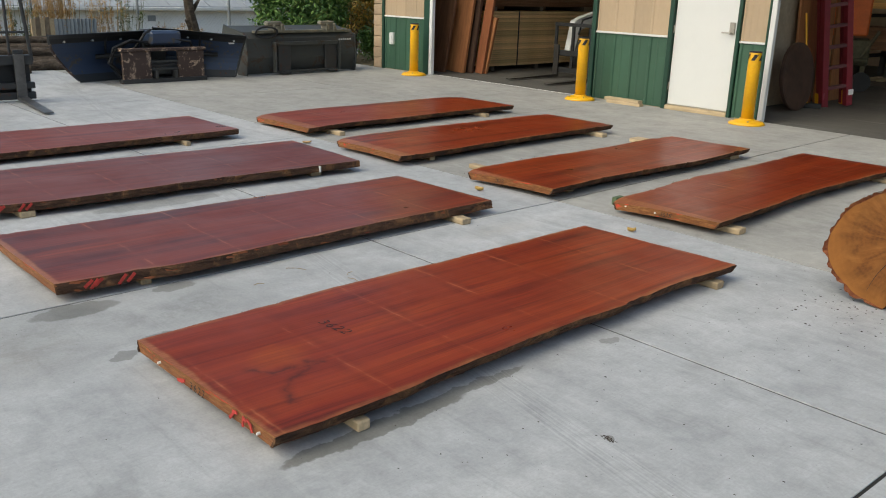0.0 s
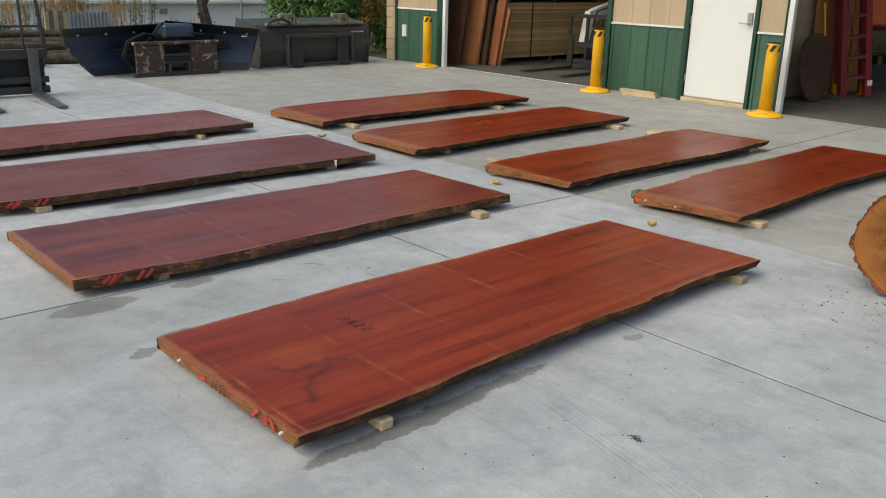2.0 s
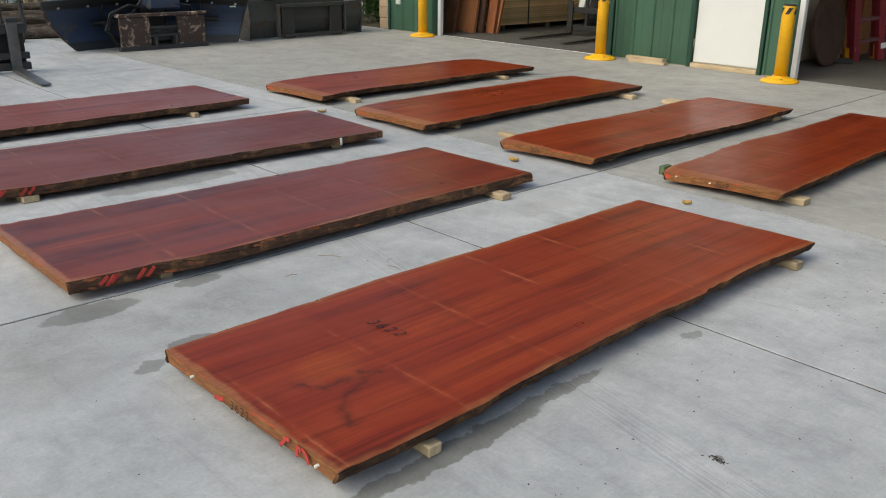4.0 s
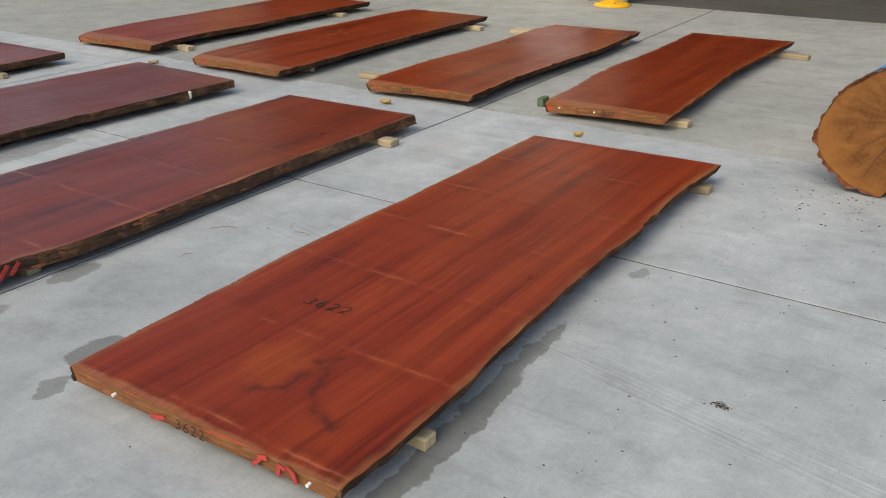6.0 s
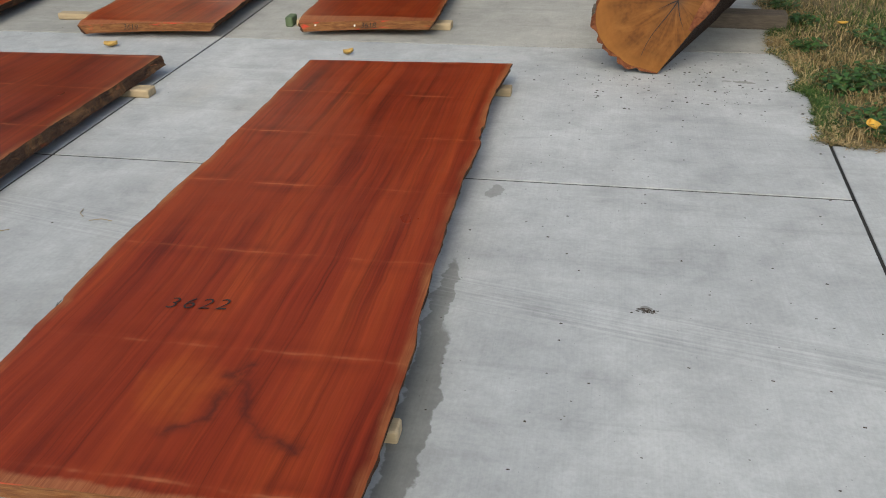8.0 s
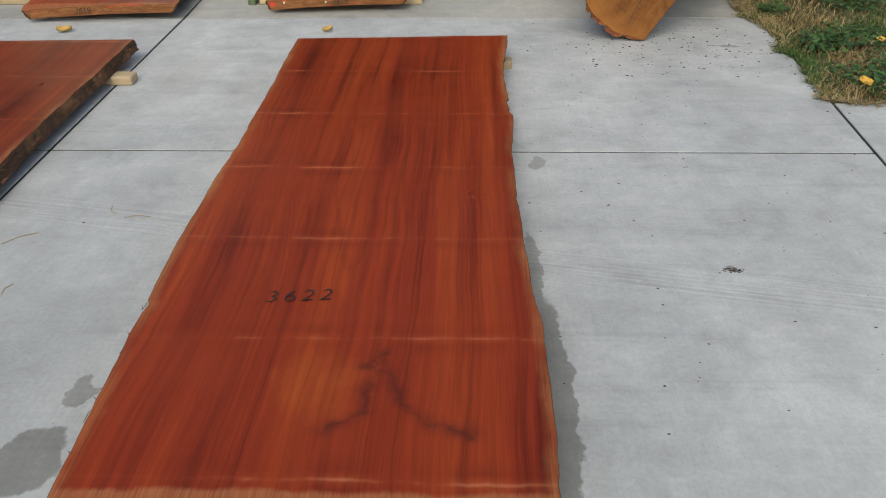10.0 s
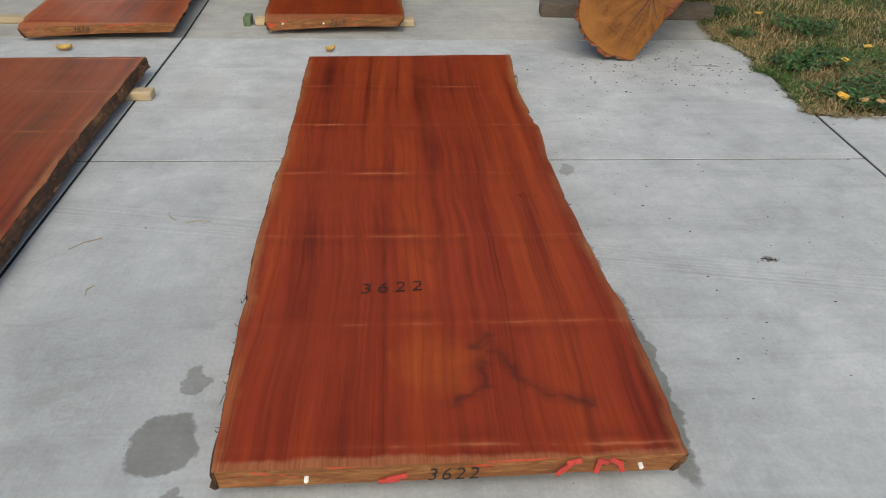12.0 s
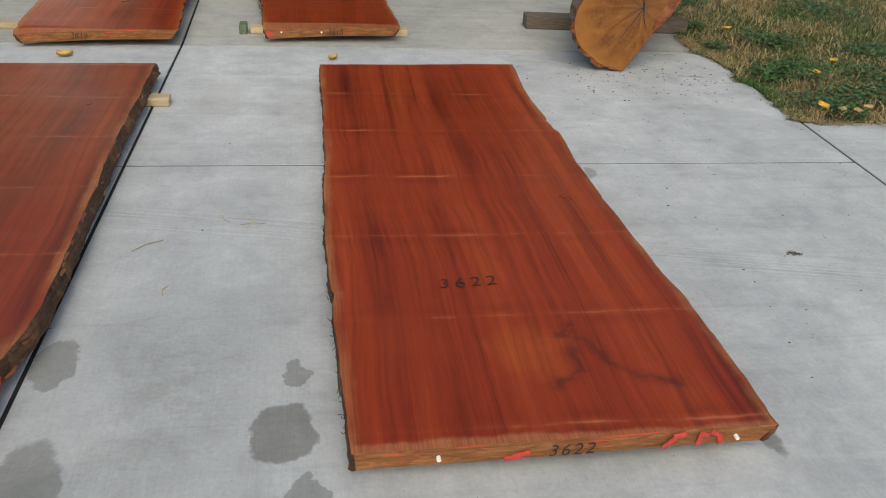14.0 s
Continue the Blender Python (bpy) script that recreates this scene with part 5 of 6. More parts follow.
def snow_plow():
    pl = thing("snow_plow", "worn blue snow plow with a rusty loader mount", "snow plow", Matrix.Translation((0, -0.09, 0)) @ Matrix.Diagonal((1, 1, 0.91, 1)))
    plow_wing(pl, (-12.72, 6.66), (-13.02, 8.02), 0.80, 0.84, -1.0)
    plow_wing(pl, (-13.02, 8.05), (-12.40, 9.14), 0.88, 0.76, 1.0)
    bm = bmesh.new()
    box(bm, -12.30, 7.17, 0.03, -12.24, 7.62, 0.52, 0.006)
    part("mount_plate", bm, M_RUST, pl, "rusty scraped mount plate")
    bm = bmesh.new()
    box(bm, -12.30, 8.06, 0.03, -12.24, 8.50, 0.52, 0.006)
    part("mount_plate", bm, M_RUST, pl, "rusty scraped mount plate")
    for z0, z1, m in ((0.0, 0.07, M_DARK_STEEL), (0.20, 0.24, M_DARK_STEEL), (0.33, 0.37, M_DARK_STEEL), (0.525, 0.575, M_RUST)):
        bm = boxed(-12.33, 7.14, z0, -12.22, 8.53, z1, 0.006) if z0 in (0.0, 0.525) else boxed(-12.31, 7.62, z0, -12.25, 8.06, z1, 0.005)
        part("cross_bar", bm, m, pl)
    for y in (7.68, 8.0):
        part("lug", boxed(-12.32, y - 0.02, 0.07, -12.18, y + 0.02, 0.2, 0.006), M_DARK_STEEL, pl)
    part("push_frame", boxed(-12.95, 7.55, 0.12, -12.33, 8.2, 0.30, 0.02), M_DARK_STEEL, pl)
    part("hinge_post", boxed(-13.0, 7.78, 0.05, -12.88, 8.16, 0.84, 0.02), M_DARK_STEEL, pl)
    part("valve_box", boxed(-12.72, 7.70, 0.60, -12.40, 8.22, 0.84, 0.04), M_BLUE_STEEL, pl, "blue steel valve cover")
    for pts in ([(-12.5, 7.25, 0.1), (-12.45, 7.08, 0.3), (-12.42, 7.12, 0.52), (-12.45, 7.35, 0.66), (-12.5, 7.7, 0.66)],
                [(-12.5, 7.3, 0.12), (-12.4, 7.02, 0.34), (-12.38, 7.1, 0.58), (-12.42, 7.4, 0.70), (-12.5, 7.75, 0.62)],
                [(-12.6, 7.9, 0.62), (-12.42, 8.1, 0.70), (-12.40, 8.35, 0.66), (-12.5, 8.45, 0.5)],
                [(-12.55, 7.5, 0.55), (-12.42, 7.62, 0.80), (-12.5, 7.75, 0.86)]):
        part("hose", rods(pts, 0.022, 6), M_BLACK, pl, "black hydraulic hose")
    bm = bmesh.new()
    rod(bm, (-12.7, 7.5, 0.45), (-12.85, 7.0, 0.4), 0.04)
    part("ram", bm, M_BLACK, pl)
    bm = bmesh.new()
    rod(bm, (-12.7, 8.3, 0.45), (-12.55, 8.9, 0.4), 0.04)
    part("ram", bm, M_BLACK, pl)
    part("decal", boxed(-12.37, 9.02, 0.60, -12.36, 9.12, 0.625), M_WHITE_MARK, pl, "small white decal")
    return pl


snow_plow()


def loader_bucket():
    bk = thing("loader_bucket", "worn dark grey loader bucket standing on its edge", "bucket", pose(-12.55, 10.45, 0.0, 0, 0, 3))
    # shell seen from behind, leaning back a little
    bm = bmesh.new()
    prof = [(0.0, 0.02), (0.10, 0.30), (0.06, 0.62), (-0.02, 0.72), (-0.55, 0.80), (-0.60, 0.74), (-0.12, 0.66), (-0.02, 0.58), (0.02, 0.30), (-0.06, 0.03)]
    prism(bm, prof, -1.18, 1.18, Matrix(((1, 0, 0, 0), (0, 0, 1, 0), (0, 1, 0, 0), (0, 0, 0, 1))))
    part("shell", bm, M_GREY_STEEL, bk)
    for y in (-1.19, 1.17):
        bm = bmesh.new()
        prism(bm, [(0.08, 0.0), (0.13, 0.3), (0.08, 0.66), (-0.6, 0.82), (-0.7, 0.5), (-0.2, 0.0)], y, y + 0.025, Matrix(((1, 0, 0, 0), (0, 0, 1, 0), (0, 1, 0, 0), (0, 0, 0, 1))))
        part("side_plate", bm, M_GREY_STEEL, bk)
    bm = bmesh.new()
    box(bm, 0.09, -0.62, 0.50, 0.17, 0.72, 0.56, 0.006)
    box(bm, 0.08, -0.62, 0.03, 0.16, 0.72, 0.07, 0.006)
    part("mount_frame", bm, M_GREY_STEEL, bk)
    for y in (-0.58, 0.44):
        part("mount_plate", boxed(0.10, y, 0.06, 0.145, y + 0.26, 0.50, 0.006), M_DARK_STEEL, bk, "rusty mount plate")
        part("latch_lug", boxed(0.10, y + 0.03, 0.02, 0.22, y + 0.22, 0.05, 0.006), M_DARK_STEEL, bk)
    for y in (-0.66, 0.74):
        part("gusset", boxed(0.08, y, 0.04, 0.19, y + 0.03, 0.56, 0.006), M_GREY_STEEL, bk)
    part("top_bar", boxed(-0.02, -1.0, 0.70, 0.06, 1.1, 0.75, 0.008), M_BRASS, bk, "dull metal top bar")
    for y in (-0.62, 0.52):
        bm = bmesh.new()
        box(bm, -0.1, y, 0.72, 0.08, y + 0.06, 0.86, 0.01)
        box(bm, -0.1, y + 0.16, 0.72, 0.08, y + 0.22, 0.86, 0.01)
        box(bm, -0.05, y - 0.12, 0.82, 0.06, y + 0.2, 0.90, 0.02, pose(0, y * 0.0, 0))
        part("clamp_bracket", bm, M_BRASS, bk)
        bm = bmesh.new()
        rod(bm, (0.0, y + 0.3, 0.72), (0.0, y + 0.24, 0.84), 0.018)
        part("pin", bm, M_STEEL, bk)
    loop = [(0.1 + 0.02 * math.sin(3 * a), -0.78 + 0.22 * math.cos(a), 0.72 + 0.09 * math.sin(a)) for a in [i * math.pi / 9 for i in range(19)]]
    part("hose", rods(loop, 0.018, 6), M_BLACK, bk, "coiled black hydraulic hose")
    for i in range(12):
        y = 0.8 + (i % 6) * 0.05
        if i < 6:
            part("chalk_mark", boxed(0.078, y, 0.56, 0.082, y + 0.03, 0.585), M_WHITE_MARK, bk, "faint pale lettering bar")
    return bk


loader_bucket()


def pallet_forks():
    pf = thing("pallet_forks", "black steel pallet fork attachment with a tube guard", "pallet forks", pose(-11.05, 4.82, 0.0))
    for z0, z1 in ((0.03, 0.12), (0.16, 0.24), (0.46, 0.58)):
        part("cross_bar", boxed(-0.06, -0.62, z0, 0.04, 0.60, z1, 0.008), M_DARK_STEEL, pf)
    part("back_plate", boxed(-0.09, -0.6, 0.05, -0.062, 0.58, 0.56, 0.004), M_BLACK, pf)
    bm = rods([(0, -0.62, 0.5), (0, -0.62, 1.32), (0, -0.55, 1.40), (0, 0.42, 1.40), (0, 0.53, 1.34), (0, 0.60, 0.5)], 0.024)
    part("load_guard", bm, M_DARK_STEEL, pf, "black bent tube guard")
    for y in (-0.3, 0.05, 0.34):
        part("guard_bar", rods([(0, y, 0.5), (0, y, 1.39)], 0.018), M_DARK_STEEL, pf)
    bm = bmesh.new()
    rod(bm, (0, -0.6, 0.86), (0, 0.58, 0.86), 0.015)
    part("guard_bar", bm, M_DARK_STEEL, pf)
    M_FORKS = plain("scraped_fork_steel", (0.16, 0.155, 0.15), 0.4, 0.7, 0.3)
    for y, tip in ((-0.3, -0.36), (0.42, 0.32)):
        bm = bmesh.new()
        box(bm, 0.045, y - 0.06, 0.03, 0.09, y + 0.06, 0.60, 0.004)
        vs = box(bm, 0.045, y - 0.055, 0.02, 1.32, y + 0.055, 0.07, 0.004)
        for v in vs:
            if v.co.x > 1.2:
                v.co.z = 0.022 + (v.co.z - 0.02) * 0.25
                v.co.y += tip - y
        part("fork", bm, M_FORKS, pf, "scraped steel fork")
    part("fork_lock", boxed(0.05, 0.36, 0.60, 0.09, 0.48, 0.65, 0.006), M_DARK_STEEL, pf)


pallet_forks()

# ---- behind the yard ----
M_OLDLOG = bark_material("old_log_bark", (0.028, 0.021, 0.016), (0.10, 0.076, 0.055), (0.19, 0.155, 0.12), 0.6)
M_CUT_OLD = plain("grey_cut_wood", (0.20, 0.15, 0.10), 0.85, 0, 0.3, 12)


def round_log(a, b, r, seed):
    a, b = Vector(a), Vector(b)
    bm = bmesh.new()
    d = b - a
    q = d.to_track_quat("Z", "Y").to_matrix().to_4x4()
    n, seg = 14, 18
    rings = []
    for j in range(n + 1):
        ring = []
        for i in range(seg):
            t = 2 * math.pi * i / seg
            rr = r * (1 + 0.12 * fbm(i * 0.9 + seed, j * 0.4, seed))
            ring.append(bm.verts.new(a + q.to_3x3() @ Vector((rr * math.cos(t), rr * math.sin(t), d.length * j / n))))
        rings.append(ring)
    for p, s in zip(rings, rings[1:]):
        for i in range(seg):
            bm.faces.new((p[i], p[(i + 1) % seg], s[(i + 1) % seg], s[i]))
    bm.faces.new(rings[0][::-1]).material_index = 1
    bm.faces.new(rings[-1]).material_index = 1
    return tagged(part("old_log", bm, [M_OLDLOG, M_CUT_OLD]), "weathered brown log lying behind the yard", "log", "logs behind the yard")


for a, b, r, s in (((-15.6, 4.4, 0.10), (-14.7, 7.7, 0.10), 0.12, 1), ((-16.1, 4.2, 0.11), (-15.5, 8.6, 0.11), 0.13, 5), ((-15.85, 4.6, 0.30), (-15.2, 8.0, 0.28), 0.11, 9),
                   ((-14.6, 5.0, 0.08), (-14.35, 6.4, 0.09), 0.10, 13), ((-15.2, 4.6, 0.29), (-14.95, 7.4, 0.27), 0.08, 17), ((-15.7, 5.2, 0.47), (-15.4, 7.6, 0.43), 0.07, 21), ((-14.95, 5.4, 0.09), (-14.55, 7.9, 0.08), 0.09, 25)):
    round_log(a, b, r, s)
M_CORR = plain("grey_corrugated_metal", (0.27, 0.29, 0.31), 0.45, 0.5, 0.15)
bin_ = thing("scrap_bin", "old bin of pale boards and grey corrugated metal", "bin", pose(-16.6, 7.75, -0.1, 0, 0, 10))
for i in range(5):
    part("board", boxed(0.0, -0.62 + i * 0.09, 0, 0.03, -0.54 + i * 0.09, 0.86 + 0.03 * (i % 2), 0.003), M_CUT_OLD if i % 2 else M_PINE, bin_)
bm = bmesh.new()
prism(bm, [(0.03 * (i % 2), -0.15 + i * 0.04) for i in range(22)] + [(-0.02, 0.69), (-0.02, -0.15)], 0, 0.85)
part("metal_sheet", bm, M_CORR, bin_)

M_GALV = plain("galvanised_wire", (0.40, 0.41, 0.42), 0.5, 0.5, 0.1)


def chain_link(x, y0, y1, z0, z1):
    fence = thing("chain_link_fence", "galvanised chain-link fence with steel posts", "fence")
    y = y0 + 0.4
    while y < y1:
        bm = bmesh.new()
        rod(bm, (x, y, z0), (x, y, z1 + 0.06), 0.03, 10)
        part("post", bm, M_GALV, fence)
        y += 2.15
    bm = bmesh.new()
    rod(bm, (x, y0, z1), (x, y1, z1), 0.02, 8)
    part("top_rail", bm, M_GALV, fence)
    verts, faces = [], []
    h, r, step = z1 - z0, 0.0027, 0.085
    k = int((y1 - y0 + h) / step)
    for s in (1, -1):
        for i in range(k):
            ya = y0 - h + i * step
            a, b = Vector((x + s * 0.003, ya, z0)), Vector((x + s * 0.003, ya + h, z1))
            if s < 0:
                a.z, b.z = z1, z0
            lo, hi = max(0.0, (y0 - ya) / h), min(1.0, (y1 - ya) / h)
            if hi <= lo:
                continue
            p, q = a.lerp(b, lo), a.lerp(b, hi)
            n = len(verts)
            for c in (p, q):
                verts += [tuple(c + Vector((r, 0, 0))), tuple(c + Vector((-r, r, r * s))), tuple(c + Vector((-r, -r, -r * s)))]
            for e in range(3):
                f = (e + 1) % 3
                faces.append((n + e, n + f, n + 3 + f, n + 3 + e))
    me = bpy.data.meshes.new("wire_mesh")
    me.from_pydata(verts, [], faces)
    me.materials.append(M_GALV)
    piece("wire_mesh", me, fence)


chain_link(-17.55, 2.8, 18.0, -0.12, 2.1)


# leaves in bulk
def leaf_material(name, stops, gloss=0.55):
    m = Mat(name, gloss, 0, 0.35)
    c = m.ramp(m.island(), stops)
    p = m.coords("Position")
    c = m.mix(0.4, c, m.ramp(m.noise(p, 3.0, 3, 0.6), [(0.3, 0.3), (0.7, 0.65)]), "OVERLAY")
    m.base(c)
    m.b.inputs["Subsurface Weight"].default_value = 0.0
    return m.m


M_LEAF = leaf_material("shrub_leaves", [(0.0, (0.035, 0.085, 0.018)), (0.5, (0.070, 0.155, 0.030)), (0.85, (0.12, 0.21, 0.045)), (1.0, (0.18, 0.25, 0.06))])
M_LEAF_Y = leaf_material("autumn_leaves", [(0.0, (0.05, 0.075, 0.018)), (0.4, (0.15, 0.13, 0.025)), (0.75, (0.32, 0.21, 0.03)), (1.0, (0.38, 0.20, 0.03))])
M_WEED = leaf_material("dry_weed_stalks", [(0.0, (0.22, 0.125, 0.048)), (0.5, (0.42, 0.26, 0.10)), (1.0, (0.56, 0.40, 0.20))], 0.8)
M_WEED_G = leaf_material("green_weeds", [(0.0, (0.035, 0.065, 0.015)), (0.6, (0.085, 0.115, 0.03)), (1.0, (0.19, 0.17, 0.06))], 0.8)
M_TWIG = plain("twig_bark", (0.075, 0.052, 0.035), 0.9, 0, 0.3, 20)
rng = np.random.default_rng(7)


def leaf_cloud(name, centres, mat, parent, count, size, flat=0.3):
    """Many small bent leaves round clump centres (x, y, z, radius)."""
    verts, faces = [], []
    for _ in range(count):
        cx, cy, cz, cr = centres[rng.integers(len(centres))]
        d = rng.normal(size=3)
        d /= np.linalg.norm(d)
        p = np.array([cx, cy, cz]) + d * cr * rng.uniform(0.45, 1.08)
        u = rng.normal(size=3)
        u /= np.linalg.norm(u)
        v = np.cross(u, d + 0.4 * rng.normal(size=3))
        v /= max(1e-6, np.linalg.norm(v))
        s = size * rng.uniform(0.6, 1.35)
        n = len(verts)
        w = np.cross(u, v) * s * 0.15
        for c in (p - u * s, p + v * s * 0.42 + w, p + u * s, p - v * s * 0.42 + w):
            verts.append(tuple(c))
        faces += [(n, n + 1, n + 2), (n, n + 2, n + 3)]
    me = bpy.data.meshes.new(name)
    me.from_pydata(verts, [], faces)
    me.materials.append(mat)
    ob = new(name, me)
    ob.parent = parent
    ob["kind"] = "stuff"
    return ob


def shrub(x, y, w, h, mat, label, count, size, seed):
    r = random.Random(seed)
    sh = thing("shrub", label, "shrub")
    bm = bmesh.new()
    cl = []
    z0 = ground_z(x, y) - 0.02
    for i in range(16):
        a = r.uniform(0, 6.28)
        e = Vector((x + math.cos(a) * w * r.uniform(0.1, 0.5), y + math.sin(a) * w * r.uniform(0.1, 0.55), z0 + h * r.uniform(0.35, 1.0)))
        m = Vector((x + (e.x - x) * 0.3, y + (e.y - y) * 0.3, z0 + (e.z - z0) * 0.55))
        rod(bm, (x + (e.x - x) * 0.1, y + (e.y - y) * 0.1, z0), m, 0.02, 5, 0.014)
        rod(bm, m, e, 0.014, 5, 0.006)
        cl.append((e.x, e.y, e.z, w * r.uniform(0.16, 0.30)))
        q = m.lerp(e, 0.45)
        cl.append((q.x, q.y, q.z, w * r.uniform(0.14, 0.26)))
    part("stems", bm, M_TWIG, sh)
    leaf_cloud("foliage", cl, mat, sh, count, size)


shrub(-15.3, 11.9, 1.5, 2.1, M_LEAF, "dense green leafy shrub behind the loader bucket", 6500, 0.055, 3)
shrub(-15.6, 13.1, 1.5, 2.3, M_LEAF, "dense green leafy shrub by the fence", 6000, 0.055, 4)
shrub(-16.6, 14.6, 1.5, 2.0, M_LEAF_Y, "yellowing shrub by the chain-link fence", 4500, 0.055, 5)
shrub(-15.2, 14.2, 0.8, 0.75, M_LEAF, "low green plant beside the workshop corner", 2200, 0.04, 6)
shrub(-18.6, 16.4, 2.2, 2.6, M_LEAF_Y, "tall yellowing shrub behind the fence", 4500, 0.07, 8)
shrub(-16.9, 6.2, 0.9, 0.75, M_WEED_G, "pale green weeds behind the fork attachment", 2500, 0.04, 9)
shrub(-16.9, 7.2, 0.7, 0.5, M_WEED_G, "pale green weeds beside old logs", 1800, 0.04, 10)


def weed_clump(x, y, h, n, mat, label, seed, spread=0.2):
    r = random.Random(seed)
    wd = thing("weed_clump", label, "weeds")
    verts, faces = [], []
    cl = []
    z0 = ground_z(x, y) - 0.02
    bm = bmesh.new()
    for i in range(n * 3):
        a = Vector((x + r.gauss(0, spread), y + r.gauss(0, spread), z0))
        b = a + Vector((r.gauss(0, 0.08), r.gauss(0, 0.08), h * r.uniform(0.6, 1.0)))
        rod(bm, a, b, 0.006, 4, 0.003, False)
        for k in range(6):
            q = a.lerp(b, r.uniform(0.25, 1.0))
            cl.append((q.x, q.y, q.z, 0.045))
    part("stalk_tuft", bm, mat, wd)["kind"] = "stuff"
    leaf_cloud("seed_tuft", cl, mat, wd, n * 210, 0.017)


for x, y, h, n, mt, lab, s in ((-17.1, 7.65, 1.9, 16, M_WEED, "tall dry brown weeds by the fence", 1), (-17.15, 7.95, 2.0, 18, M_WEED, "tall dry brown weeds by the fence", 2),
                               (-17.1, 8.75, 1.7, 10, M_WEED, "tall dry brown weeds by the fence", 3), (-17.2, 9.15, 1.6, 7, M_WEED_G, "thin green weeds by the fence", 4),
                               (-17.2, 7.2, 1.5, 8, M_WEED_G, "thin green weeds by the fence", 5), (-17.0, 6.7, 1.6, 8, M_WEED, "tall dry brown weeds by the fence", 6),
                               (-16.2, 9.9, 0.9, 8, M_WEED, "dry weeds behind the snow plow", 7)):
    weed_clump(x, y, h, n, mt, lab, s)

# gnarled dead trunk by the fence
trunk = thing("dead_trunk", "gnarled dead tree trunk with peeling bark", "tree trunk")
bm = bmesh.new()
pts = [(-17.3, 10.78, -0.2), (-17.28, 10.80, 0.35), (-17.32, 10.72, 0.8), (-17.25, 10.66, 1.3), (-17.3, 10.6, 1.9)]
for i, (a, b) in enumerate(zip(pts, pts[1:])):
    rod(bm, a, b, 0.16 - 0.022 * i, 9, 0.155 - 0.028 * i)
rod(bm, pts[2], (-17.25, 10.95, 1.15), 0.07, 7, 0.03)
rod(bm, pts[1], (-17.2, 10.55, 0.7), 0.06, 7, 0.03)
for v in bm.verts:
    v.co += Vector((0.03 * fbm(v.co.z * 7, v.co.x * 9, 1), 0.035 * fbm(v.co.z * 6, v.co.y * 9, 4), 0))
part("trunk", bm, M_OLDLOG, trunk)

# long low building on lower ground
M_WALLFAR = plain("white_block_wall", (0.88, 0.88, 0.88), 0.8, 0, 0.06, 0.6)
M_ROOFFAR = plain("grey_far_roof", (0.34, 0.355, 0.37), 0.7, 0.1, 0.12, 0.5)
far = thing("far_building", "long white building with a grey metal roof on lower ground", "building", pose(-36, 14, 0.32))
part("wall", boxed(-9, -30, -3.4, 0, 26, 0.0), M_WALLFAR, far, "white block wall")
bm = bmesh.new()
vs = [(0.35, -30.3, 0.02), (0.35, 26.3, 0.02), (-9.0, 26.3, 3.6), (-9.0, -30.3, 3.6), (0.35, -30.3, -0.06), (0.35, 26.3, -0.06), (-9.0, 26.3, 3.4), (-9.0, -30.3, 3.4)]
bv = [bm.verts.new(v) for v in vs]
for f in ((0, 1, 2, 3), (7, 6, 5, 4), (0, 4, 5, 1), (1, 5, 6, 2), (2, 6, 7, 3), (3, 7, 4, 0)):
    bm.faces.new([bv[i] for i in f])
roof = part("roof", bm, M_ROOFFAR, far, "grey metal roof")
for i in range(60):
    y = -29.5 + i * 0.93
    part("seam", rods([(0.33, y, 0.06), (-9.0, y, 3.64)], 0.02, 4), M_ROOFFAR, roof)
part("gutter", boxed(0.352, -30.3, -0.16, 0.5, 26.3, -0.02, 0.02), M_WHITE, far, "white gutter")
for y in (-2.2, 1.9, 5.2):
    bm = bmesh.new()
    rod(bm, (-1.2, y, 0.45), (-1.2, y, 1.25), 0.06, 8)
    rod(bm, (-1.2, y, 0.5), (-1.2, y, 0.62), 0.2, 8, 0.06)
    part("vent_pipe", bm, M_WHITE, far, "white roof vent")
for y in (-20, -12, -4, 4, 12, 20):
    part("wall_vent", boxed(0.002, y, -0.62, 0.05, y + 0.35, -0.38, 0.01), M_CORR, far)


